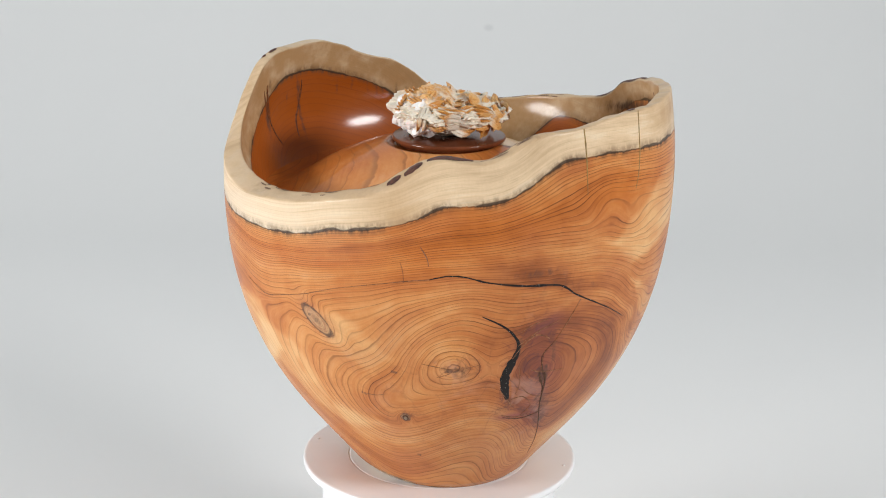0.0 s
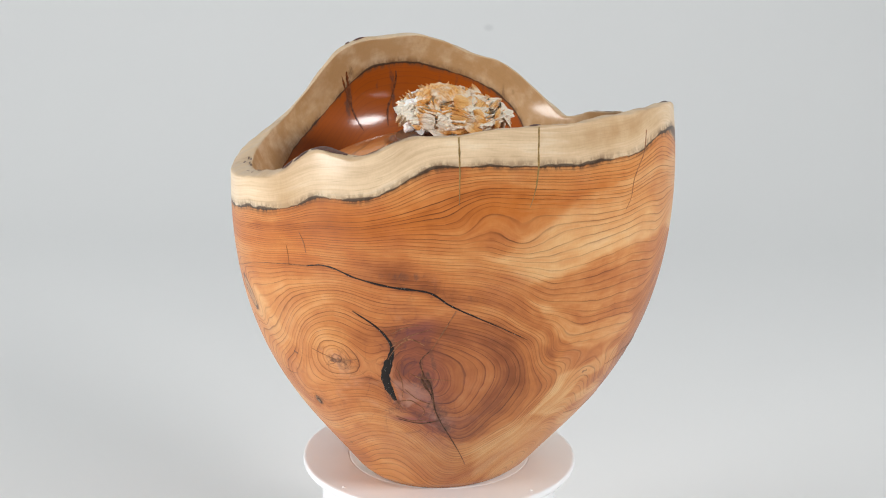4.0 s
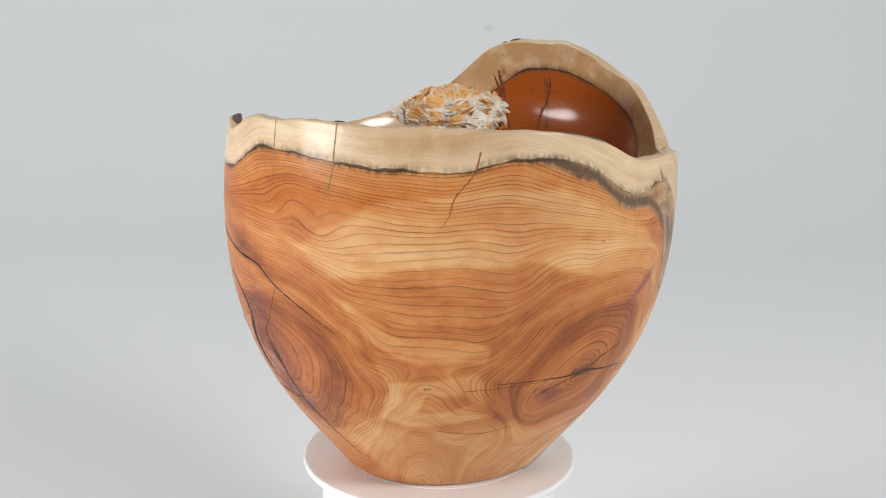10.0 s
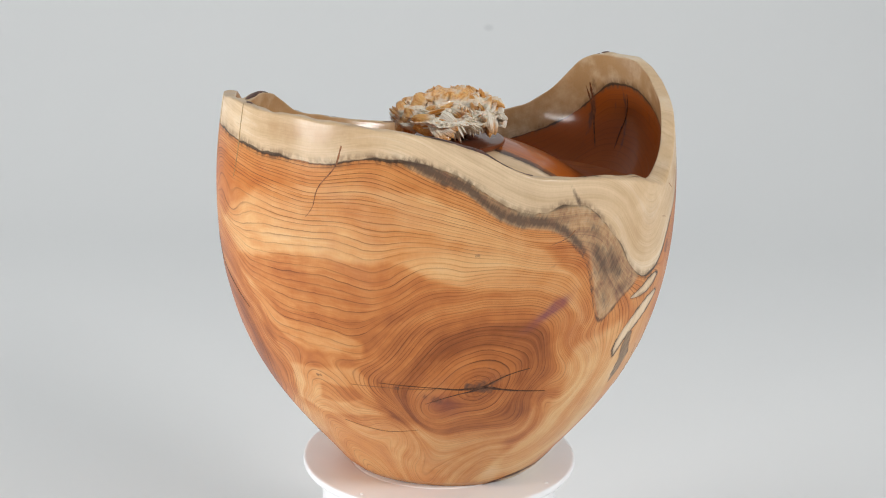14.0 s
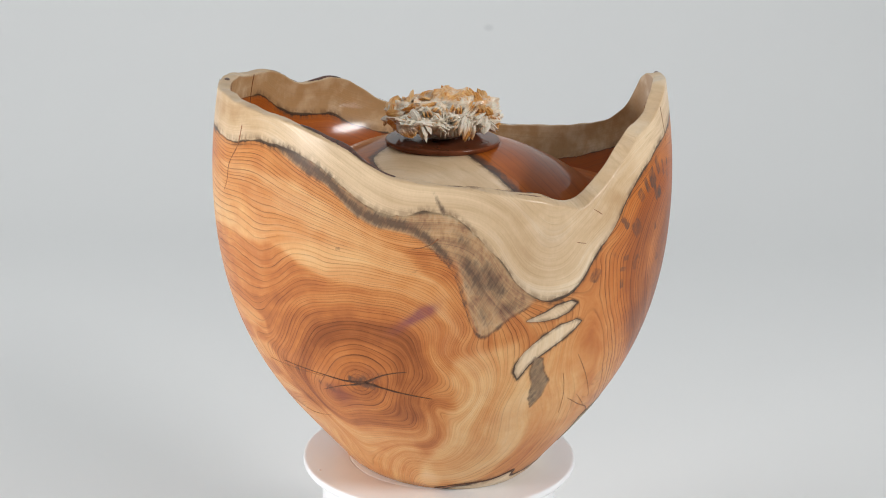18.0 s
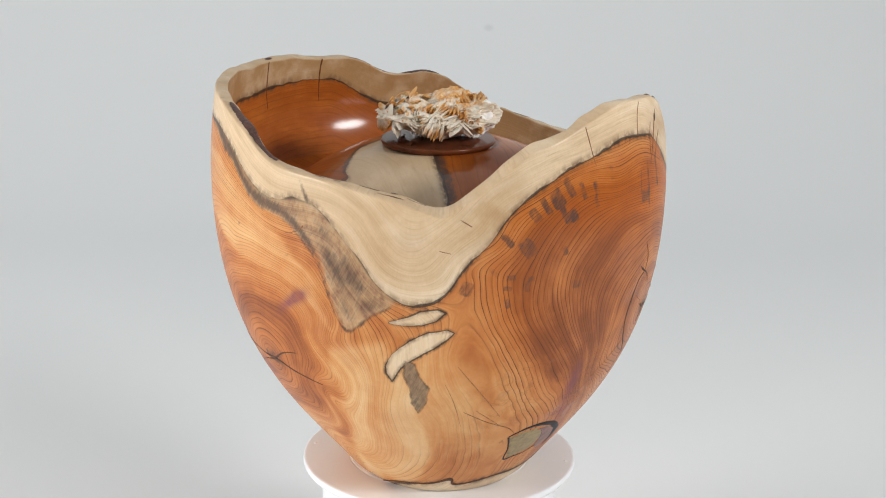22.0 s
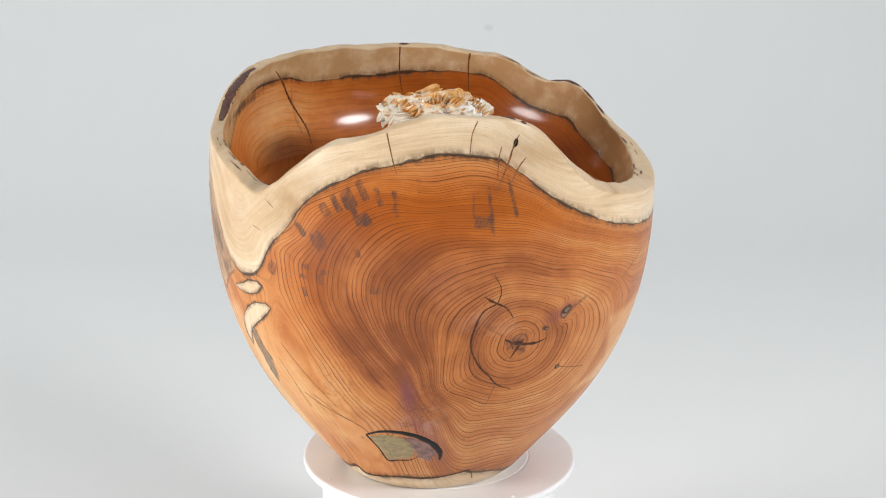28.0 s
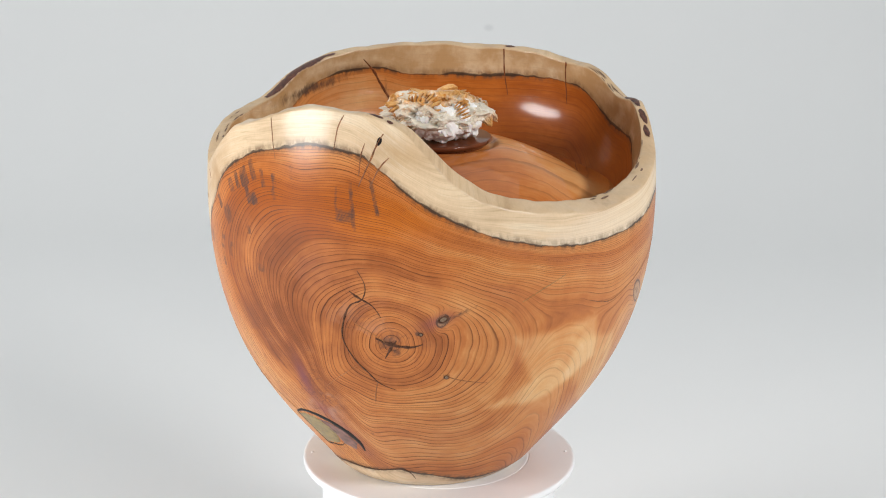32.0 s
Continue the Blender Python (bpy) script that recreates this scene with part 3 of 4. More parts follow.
def wood_fields(a, h, inside=False):
    """The wood's growth and stains at angle a and height h; inside, shade is put into the colour."""
    edge = sap_at(a) + (0.0015 if inside else 0)
    below = edge - h
    run = a * np.radians(1) * 0.135
    f = {"sap": -below, "across": 0.89 * run - 0.454 * h, "along": 0.454 * run + 0.89 * h}
    z = 0 * a + 0 * h
    ring = z + 0.85
    if inside:
        # painted shade: low tone and full blush darken the inner wall
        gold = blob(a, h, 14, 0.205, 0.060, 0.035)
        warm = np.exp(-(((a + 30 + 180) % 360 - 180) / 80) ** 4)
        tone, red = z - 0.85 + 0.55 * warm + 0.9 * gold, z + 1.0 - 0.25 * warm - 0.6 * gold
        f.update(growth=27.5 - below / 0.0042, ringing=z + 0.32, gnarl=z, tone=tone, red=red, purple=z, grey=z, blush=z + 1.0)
        f["stain"] = np.clip(0.8 * blob(a, h, 25, 0.224, 0.03, 0.004, -12) + 0.7 * blob(a, h, 151.5, 0.216, 0.0028, 0.020, 4) + 0.6 * blob(a, h, 137, 0.214, 0.0018, 0.020, -5) + 0.5 * blob(a, h, 0.5, 0.214, 0.0016, 0.020, -10) + spots(a, h, INNER_DASHES), 0, 1)
        return f
    # light and dark wood run out in tongues along the grain
    w1, w2, w3 = ripple(a, h, 1.0, 0.3), ripple(a, h, 1.7, 2.1), ripple(a, h, 0.6, 4.4)
    w4 = ripple(3 * a, h, 4.0, 1.2)
    pale, dim = spots(a + 3 * w1, h + 0.0035 * w2, PALE), spots(a + 3 * w2, h + 0.003 * w1, DARK)
    growth = rings_at(a, h)
    wash = 0.0
    for amount, soft, corners in TONGUES:
        mid = corners[0][0]
        near_ = np.abs((a - mid + 180) % 360 - 180) < 120
        depth = np.full(a.shape, -1.0)
        depth[near_] = polygon_depth((a + 1.2 * w2 + 0.5 * w4)[near_], (h + 0.0020 * w1 + 0.0007 * w4)[near_], corners, mid)
        wash = wash + amount * step(depth, -soft / 1000, soft / 1000)
    layers = growth * 0.8 + 0.5 * w1 + 0.4 * w2
    lamella = np.tanh(2.0 * (np.sin(layers) + 0.5 * np.sin(2.3 * layers + 1.0) + 0.5 * w3))
    f["tone"] = 0.13 + wash + 0.5 * pale - 0.60 * dim + 0.10 * lamella
    f["red"] = np.clip(spots(a, h, RED), 0, 1)
    f["purple"] = np.clip(spots(a, h, PURPLE), 0, 0.95)
    # quieter rings where the wood is pale and bold ones round the great knots
    ring = 0.78 + 0.95 * np.exp(-(((a - 128 + 180) % 360 - 180) / 38) ** 2) + 0.42 * step(below, 0.06, 0.0) + 0.3 * spots(a, h, DARK) - 0.55 * np.clip(wash, -0.3, 1)
    stain = spots(a, h, SPOTS, 8)
    stain = np.clip(stain * 0.95, 0, 0.60) * (0.15 + 0.85 * step(stain, 0.24, 0.36))
    stain = np.maximum(stain, np.clip(spots(a, h, SMUDGES), 0, 0.9))
    # the bruised band under the sapwood
    low = spline(np.clip(a, 12, 75), HEART_EDGE_A, np.array(HEART_EDGE_H) / 1000)
    band = step(a, 11, 17) * step(a, 75.5, 72) * step(h, low - 0.0008, low + 0.0012 + 0.016 * np.exp(-((a - 57) / 3.0) ** 2)) * step(below, -0.0015, 0.001)
    grey = 0.8 * band
    stain = np.maximum(stain, step(a, 10, 16) * step(a, 63, 52) * np.exp(-((h - low - 0.004) / 0.0042) ** 2) * 0.85)
    stain = np.maximum(stain, band * blob(a, h, 60, 0.168, 0.006, 0.022, 25) * 0.8)
    stain = np.maximum(stain, 0.75 * step(a, 30, 60) * step(a, 76, 70) * np.exp(-((h - low) / 0.0016) ** 2))
    stain = np.maximum(stain, 0.7 * blob(a, h, 52, 0.210, 0.0014, 0.006, 25))
    for a0, h0, wa, wh, lean, amount in ((64.0, 0.165, 0.006, 0.016, 30, 0.85), (68, 0.148, 0.008, 0.006, 10, 0.75), (62.5, 0.145, 0.004, 0.010, 20, 0.5), (58, 0.186, 0.005, 0.010, 35, 0.6), (22, 0.221, 0.013, 0.0024, -22, 0.8), (34, 0.205, 0.014, 0.0030, -35, 0.75), (47, 0.1965, 0.012, 0.0035, 0, 0.55)):
        stain = np.maximum(stain, amount * blob(a, h, a0, h0, wa, wh, lean))
    # pale lenses, a grey one, and the pale foot
    lens1 = polygon_depth(a, h, [(72.7, 138.1), (76.9, 142.5), (80, 146.5), (83.8, 148), (85.6, 145.8), (83.4, 140.6), (80.2, 137.5), (76.3, 137.2)], 79)
    lens2 = polygon_depth(a, h, [(72.4, 98.5), (71.1, 104), (71.1, 109.6), (73, 117.3), (77.2, 127.3), (81.6, 133), (85.9, 135), (87.6, 133.1), (86.1, 128.7), (82, 121.4), (77.5, 114), (74.9, 108.3)], 79)
    slab = polygon_depth(a, h, [(76, 113.5), (78.3, 112), (79.3, 103), (81.6, 95), (80.8, 84), (78.6, 76.5), (77.2, 83), (76.9, 94), (75.6, 103)], 79)
    for lens in (lens1, lens2):
        f["sap"] = np.maximum(f["sap"], np.clip(lens * 2.0 + 0.0004, -0.02, 0.02))
    f["sap"] = np.maximum(f["sap"], np.interp(a, FOOT_A, np.array(FOOT_H) / 1000) - h)
    grey = np.maximum(grey, 0.95 * step(slab, -0.0004, 0.0006))
    stain = np.maximum(stain, 0.55 * step(slab, -0.0002, 0.0008))
    stain = np.maximum(stain, 0.75 * np.exp(-((slab) / 0.0010) ** 2))
    for a0, h0, wa, wh, lean in RINGED:
        e = np.sqrt(-np.log(np.maximum(blob(a, h, a0, h0, wa, wh, lean), 1e-9)))
        stain = np.maximum(stain, 0.9 * np.exp(-((e - 1) / 0.16) ** 2))
        grey = np.maximum(grey, 0.45 * step(e, 1.0, 0.9))
        growth = np.where(e < 1, e * wh * 480, growth + 1.2 * np.exp(-(e - 1) ** 2))
    f["stain"], f["grey"] = np.clip(stain, 0, 0.95), np.clip(grey, 0, 1)
    f["blush"] = np.clip(0.8 * blob(a, h, -12, 0.243, 0.05, 0.012) + 0.6 * blob(a, h, -100, 0.196, 0.02, 0.02) + 0.5 * blob(a, h, 100, 0.2, 0.012, 0.02) + 0.7 * blob(a, h, 151, 0.235, 0.02, 0.012) + 0.50 * blob(a, h, 72, 0.185, 0.035, 0.04) + 0.55 * blob(a, h, 94, 0.2, 0.022, 0.03), 0, 1)
    f["growth"] = 1.9 * (growth + 0.34 * np.maximum(growth - 13, 0) * np.exp(-(((a - 136 + 180) % 360 - 180) / 36) ** 4) * step(h, 0.08, 0.13))
    f["gnarl"] = np.clip(spots(a, h, GNARL), 0, 1)
    calm = 0.9 * blob(a, h, 84, 0.085, 0.030, 0.055, 0, 4) + 0.5 * blob(a, h, 60, 0.05, 0.03, 0.05) + 0.65 * blob(a, h, 6, 0.040, 0.10, 0.030) + 0.6 * blob(a, h, -166, 0.115, 0.028, 0.03)
    f["ringing"] = np.clip(ring * (1 - calm), 0.1, 1.3)
    return f


def give_fields(ob, fields):
    for k, v in fields.items():
        layer = ob.data.attributes.new(k, "FLOAT", "POINT")
        layer.data.foreach_set("value", np.ascontiguousarray(np.broadcast_to(v, v.shape).ravel(), np.float32))


def lip_width(a):
    """How thick the wall is at its natural edge."""
    return 0.0080 + 0.0008 * np.exp(-(((a + 165 + 180) % 360 - 180) / 30) ** 2)


def inner_radius(a, h):
    """The hollow: an even wall near the edge that curves in towards the floor."""
    return radius_at(a, h) - lip_width(a) - 7.5 * np.maximum(0.224 - h, 0) ** 2


def rim_point(a, u, lift=0.0):
    """On the lip's face, u from the outer arris to the inner one."""
    t, rim, lip = np.radians(a), rim_at(a), lip_at(a)
    r = radius_at(a, rim) * (1 - u) + inner_radius(a, lip) * u
    h = rim * (1 - u) + lip * u - 0.0004 + 0.0006 * (1 - abs(2 * u - 1) ** 4) + lift
    return np.stack([r * np.cos(t), r * np.sin(t), h + 0 * r], -1)


def build_bowl():
    cols, n_out, n_in = 1200, 360, 130
    a = np.linspace(-180, 180, cols, endpoint=False)
    rim, lip = rim_at(a), lip_at(a)
    rows, like, inner, lip_row = [], [], [], []

    def ring(r, h, field_h, inside=False):
        t = np.radians(a)
        rows.append(np.stack([r * np.cos(t), r * np.sin(t), h + 0 * r], -1))
        like.append(field_h + 0 * a)
        inner.append(inside)
        lip_row.append(False)
    for k in (0.02, 0.6, 0.93):
        ring(radius_at(a, 0 * a) * k, 0 * a + 0.0006, 0 * a)
    for v in np.linspace(0, 1, n_out):
        h = v * (rim - 0.0012)
        ring(radius_at(a, h) - 0.0018 * step(0.005 - h, 0, 0.005), h, h)
    for u in (0.03, 0.1, 0.2, 0.35, 0.5, 0.65, 0.8, 0.9, 0.97):
        p = rim_point(a, u)
        rows.append(p + np.stack([0 * a, 0 * a, 0.00035 * np.sin(np.radians(a) * 37 + 5 * u) * np.sin(np.radians(a) * 13)], -1))
        like.append(np.maximum(rim, sap_at(a) + 0.012))
        inner.append(False)
        lip_row.append(True)
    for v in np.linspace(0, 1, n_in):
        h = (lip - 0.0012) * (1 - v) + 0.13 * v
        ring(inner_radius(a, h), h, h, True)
    shell = mesh_object("shell", np.concatenate(rows), grid_faces(len(rows), cols)[:, ::-1], WOOD_OUT)
    shell.data.materials.append(WOOD_IN)
    shell.data.polygons.foreach_set("material_index", np.repeat(np.array(inner[1:]).astype(np.int32), cols))
    inner_row, inner = inner, np.repeat(np.array(inner), cols)
    aa, hh = np.tile(a, len(rows)), np.concatenate(like)
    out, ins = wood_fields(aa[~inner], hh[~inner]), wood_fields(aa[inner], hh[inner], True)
    # the cut lip is a little greyer than the turned side
    cut = np.repeat(np.array(lip_row)[~np.array(inner_row)], cols)
    out["blush"], out["grey"] = np.maximum(out["blush"], 0.35 * cut), np.maximum(out["grey"], 0.14 * cut)
    # where the growth runs nearly flat the rings would smear: let them fade
    g = out["growth"].reshape(-1, cols)
    hs, rs = hh[~inner].reshape(-1, cols), 0.125
    down = np.gradient(g, axis=0) / np.maximum(np.abs(np.gradient(hs, axis=0)), 1e-4)
    round_ = (np.roll(g, -1, 1) - np.roll(g, 1, 1)) / (2 * rs * 2 * np.pi / cols)
    steep = np.hypot(down, round_)
    out["ringing"] = out["ringing"] * np.clip(steep / 200, 0.15, 1).ravel()
    whole = {}
    for k in out:
        whole[k] = np.zeros(len(aa), np.float32)
        whole[k][~inner], whole[k][inner] = out[k], ins[k]
    give_fields(shell, whole)
    return shell


bowl = tagged(new("wooden_bowl"), "tall turned yew bowl with wavy natural edge and pale sapwood", "bowl")
shell = build_bowl()
shell.parent = bowl


def ribbon(name, line, width, material, where="outside", lift=0.00022, ragged=0.35, label="", seed=1):
    """A filled crack that follows the surface along (angle, height in mm) points; width in mm along it."""
    rng = random.Random(seed)
    p = np.array(line, float)
    t = np.linspace(0, len(p) - 1, (len(p) - 1) * 14 + 1)
    def along(v):
        i = np.clip(t.astype(int), 0, len(p) - 2)
        f = t - i
        get = lambda k: v[np.clip(i + k, 0, len(p) - 1)]
        return get(0) + 0.5 * f * (get(1) - get(-1) + f * (2 * get(-1) - 5 * get(0) + 4 * get(1) - get(2) + f * (3 * (get(0) - get(1)) + get(2) - get(-1))))
    a, h = along(p[:, 0]), along(p[:, 1]) / 1000
    s = np.radians(a) * 0.135
    ds, dh = np.gradient(s), np.gradient(h)
    k = np.hypot(ds, dh) + 1e-9
    w = np.interp(t, np.linspace(0, len(p) - 1, len(width)), width) / 2000 * 0.82
    w = w * np.array([1 + 1.4 * ragged * noise.noise(Vector((q * 3.1, seed * 5.3, 0))) for q in t])
    rows = []
    for side in (-1, -0.45, 0.45, 1):
        rag = np.array([1 + ragged * 1.6 * noise.noise(Vector((q * 2.4, side * 7 + seed, 3.1))) + 0.12 * ragged * rng.uniform(-1, 1) for q in t])
        o = w * side * rag
        aa, hh = a + np.degrees(-dh / k * o / 0.135), h + ds / k * o
        up = lift if abs(side) < 0.9 else lift * 0.25
        if where == "outside":
            rows.append(place(aa, hh, up))
        else:
            q = np.radians(aa)
            r = inner_radius(aa, hh) - up
            rows.append(np.stack([r * np.cos(q), r * np.sin(q), hh], -1))
    n = len(t)
    faces = [(r * n + i, r * n + i + 1, (r + 1) * n + i + 1, (r + 1) * n + i) for r in range(3) for i in range(n - 1)]
    return mesh_object(name, np.concatenate(rows), faces, material, bowl, True, label)


def patch(name, corners, a0, material, lift, label):
    """A flush inlay with an outline of (angle, height in mm), domed a trace."""
    p = np.array(corners, float)
    c = p.mean(0)
    rows = [place(c[0] + (p[:, 0] - c[0]) * k, (c[1] + (p[:, 1] - c[1]) * k) / 1000, lift * (1.0 if k < 0.97 else 0.2)) for k in (0.03, 0.4, 0.75, 0.94, 1.0)]
    return mesh_object(name, np.concatenate(rows), grid_faces(5, len(p)), material, bowl, True, label)


def wobble(corners, n, amount, seed):
    """A closed outline made finer and a little ragged."""
    rng = random.Random(seed)
    out = []
    for p, q in zip(corners, corners[1:] + corners[:1]):
        for i in range(n):
            out.append((p[0] + (q[0] - p[0]) * i / n + amount * rng.uniform(-0.4, 0.4), p[1] + (q[1] - p[1]) * i / n + amount * rng.uniform(-1, 1)))
    return out


# filled cracks: line, width along it, kind
LONG_CRACK = (
    ([(-154, 138.7), (-144.9, 133.5), (-136.5, 137.5), (-127.4, 143.1), (-116.3, 151.7), (-101, 160), (-92.8, 162.9)], (0.3, 0.8, 0.6, 0.5, 0.4, 0.7, 0.9), 0),
    ([(-92.8, 162.9), (-88.8, 165.3), (-84.8, 165.1), (-78.2, 161.1), (-70, 158.3), (-61.3, 156.6), (-56.3, 149.1), (-49, 140.1), (-43.1, 132.8), (-36.7, 124.1)],
     (0.8, 1.0, 1.1, 1.2, 1.5, 1.6, 1.3, 1.0, 0.6, 0.3), 1),
    ([(-113, 81.9), (-109, 82), (-106, 84)], (0.5, 0.6, 0.2), 0),
    ([(-176, 147), (-170, 154), (-164, 160)], (0.3, 0.7, 0.4), 2),
    ([(-95, 182), (-93.5, 176), (-93, 171)], (0.5, 0.9, 0.5), 0),
    ([(-99.8, 172), (-99.2, 166), (-99, 160)], (0.2, 0.4, 0.2), 0),
)
CRACKS_ROUND_THE_CRACKED_PITH = (
    ([(-80.1, 140.6), (-74.5, 133.3), (-71.1, 124.9), (-70.3, 117.5), (-71.7, 107.5), (-72.7, 99.3), (-72.2, 91.2), (-70.7, 82.1)], (0.6, 1.6, 2.0, 3.4, 6.2, 7.2, 6.4, 3.0), 1),
    ([(-54.7, 145.4), (-56.9, 135.4), (-59.4, 124.4), (-60.8, 118.7)], (0.8, 0.8, 0.6, 0.3), 0),
    ([(-62.3, 101), (-60.5, 92.7), (-59.1, 73), (-54, 50.4), (-46.9, 25.3)], (2.2, 1.8, 1.0, 0.8, 0.5), 0),
    ([(-73, 88), (-70, 80), (-69, 76)], (0.8, 0.8, 0.3), 0),
)
FINE_CRACKS_ROUND_THE_CRACKED_PITH = (
    ([(-66, 102.8), (-63, 100), (-59, 99.5), (-55.6, 99.2)], (0.3, 0.9, 0.6, 0.2), 0),
    ([(-63.2, 100.5), (-62, 94), (-60.7, 88.5), (-60.4, 84)], (1.2, 2.4, 1.2, 0.3), 0),
    ([(-62.9, 114.6), (-62.8, 108), (-62.9, 101)], (0.2, 0.5, 0.6), 0),
    ([(-94.7, 108.7), (-90, 106.6), (-85.6, 105.3), (-80, 108.6)], (0.3, 0.6, 0.9, 0.2), 0),
    ([(-90.9, 99.5), (-88, 102), (-85.6, 105.3), (-83.5, 103)], (0.2, 0.4, 1.0, 0.3), 0),
    ([(-70.5, 120), (-66, 128), (-60, 134)], (0.8, 0.7, 0.3), 0),
)
WRINKLES_BESIDE_THE_RESIN = (
    ([(-62.1, 122.8), (-65.9, 126.2), (-69.5, 119.0), (-71.5, 111.6)], (0.5, 1.2, 1.0, 0.8), 0),
    ([(-60.9, 119), (-63.3, 111.2), (-62.1, 100.3)], (0.4, 0.8, 1.3), 0),
    ([(-69.8, 81.4), (-66.2, 82.9), (-62.7, 75.6), (-64.8, 67.7)], (0.5, 0.7, 0.6, 0.4), 0),
    ([(-70.7, 67.3), (-64.0, 65.0), (-57.5, 68.5)], (0.4, 1.3, 0.5), 0),
    ([(-70.1, 129.1), (-67.1, 133.3), (-63.5, 135.8)], (0.4, 0.8, 0.3), 0),
    ([(-69.4, 105.5), (-68.2, 94.6), (-68.7, 84.8)], (0.4, 0.6, 0.4), 0),
    ([(-67.7, 91.3), (-64.5, 84.5), (-59.9, 80.3)], (0.3, 0.6, 0.3), 0),
)
VEINS_IN_THE_QUIET_WOOD = (
    ([(88.7, 110.7), (92.9, 97.3), (97.8, 82.7), (101.7, 71.5)], (0.3, 0.7, 0.6, 0.3), 3),
    ([(94.5, 77.6), (98.9, 69.8), (103.0, 62.9)], (0.3, 0.7, 0.3), 3),
    ([(85.7, 98.5), (88.2, 84.2), (90.6, 65.3)], (0.2, 0.5, 0.2), 3),
    ([(142.8, 134.1), (147.6, 127.5), (150.1, 123.3)], (0.3, 0.4, 0.6), 3),
    ([(142.0, 104.8), (136.4, 95.3), (131.5, 86.5)], (0.3, 0.4, 0.2), 3),
)
CRACKS_NEAR_THE_FOOT = (
    ([(-71.3, 69.6), (-66.5, 66.7), (-61.6, 68.4)], (0.3, 0.9, 0.4), 0),
    ([(91, 77), (98, 68), (106, 60), (110, 52)], (0.3, 0.5, 0.5, 0.3), 0),
    ([(-12, 58), (2, 54), (14, 58)], (0.3, 0.5, 0.3), 0),
    ([(50, 1.5), (62, 6), (80, 9), (90, 14), (93, 8), (112, 12)], (1.0, 1.6, 1.8, 4.0, 2.0, 1.4), 0),
    ([(112, 12), (130, 12.5), (146, 17), (151, 8)], (1.4, 1.4, 2.6, 0.8), 0),
)
CRACKS_ROUND_THE_STAR_PITH = (
    ([(144.2, 166.9), (146, 158), (145.1, 149.4), (141.9, 144.5), (139.8, 132), (139.5, 120.8), (141.8, 108.9), (145, 100.4), (147.6, 93.6), (151.9, 89.5)],
     (0.4, 0.6, 1.0, 1.1, 1.5, 1.2, 1.2, 1.4, 0.9, 0.4), 0),
    ([(142, 154), (144.5, 150), (147.5, 146), (149.5, 139)], (0.5, 1.6, 0.9, 0.3), 0),
    ([(147.2, 95.8), (146, 87), (145.2, 78.9)], (0.8, 0.6, 0.4), 0),
    ([(147.8, 125.2), (151.5, 121.8), (156.2, 120.5), (159.5, 122.8)], (0.8, 3.0, 1.8, 0.5), 0),
    ([(153, 124.8), (151.5, 119), (149.8, 112)], (1.0, 2.4, 0.5), 0),
    ([(165.5, 100.4), (170, 97), (177, 94)], (0.7, 0.5, 0.3), 0),
)
CRACKS_ROUND_THE_ORANGE_PITH = (
    ([(4.5, 94), (16.9, 93.4), (26.2, 92.1), (33.1, 93.1), (40.9, 89.5), (50.8, 86)], (0.4, 0.7, 1.5, 2.4, 1.4, 0.4), 0),
    ([(17, 80.5), (24, 87), (31.4, 92.4), (38.4, 101.2), (44.4, 104.9)], (0.3, 0.6, 1.8, 1.1, 0.3), 0),
    ([(-4, 90), (6, 91), (20, 92)], (0.3, 0.5, 0.3), 0),
    ([(52, 190), (50, 186), (46, 183)], (0.9, 0.7, 0.3), 0),
    ([(84, 183), (86.5, 181.5)], (0.5, 0.5), 0),
)
CRACKS_THROUGH_THE_SAPWOOD = (
    ([(-54.7, 246), (-54.5, 236), (-54.4, 224), (-54.4, 208)], (1.3, 1.2, 1.0, 0.3), 2),
    ([(-35.8, 250.5), (-36.1, 238), (-36.3, 226), (-37.1, 214.5), (-38.3, 205.7)], (1.3, 1.3, 1.1, 0.8, 0.3), 2),
    ([(-2.3, 238.8), (-2.9, 232), (-3.9, 225.5), (-7.9, 213.2), (-9.2, 202.1), (-11.1, 195.3)], (0.9, 1.2, 0.9, 0.7, 0.4, 0.3), 0),
    ([(119.3, 247.6), (120.9, 232.4), (121.9, 225)], (0.7, 0.8, 0.3), 0),
    ([(140, 255), (138.7, 247.6), (138.1, 235.8)], (0.7, 0.8, 0.5), 0),
)
SHORT_CRACKS_IN_THE_SAPWOOD = (
    ([(149.9, 246.5), (148.6, 241), (147.1, 231.6), (144.5, 216.1)], (0.7, 1.2, 1.2, 0.6), 0),
    ([(145.6, 240.5), (144.8, 233.4), (144.5, 222.4)], (0.4, 0.9, 0.4), 0),
    ([(151.4, 233.5), (149.1, 226.6), (147.1, 215.8)], (0.6, 1.0, 0.4), 0),
    ([(88.5, 201), (91, 197)], (0.3, 0.5), 0),
)
CRACKS = WRINKLES_BESIDE_THE_RESIN + VEINS_IN_THE_QUIET_WOOD + LONG_CRACK + CRACKS_ROUND_THE_CRACKED_PITH + FINE_CRACKS_ROUND_THE_CRACKED_PITH + CRACKS_NEAR_THE_FOOT + CRACKS_ROUND_THE_STAR_PITH + CRACKS_ROUND_THE_ORANGE_PITH + CRACKS_THROUGH_THE_SAPWOOD + SHORT_CRACKS_IN_THE_SAPWOOD
CRACK = plain_material("dark_filled_crack", (0.085, 0.036, 0.019), 0.5, 0.6, 500, 0.0, 0.0, 0.15)
HAIRLINE = plain_material("brown_hairline_crack", (0.23, 0.095, 0.042), 0.5, 0.6, 500, 0.0, 0.0, 0.15)
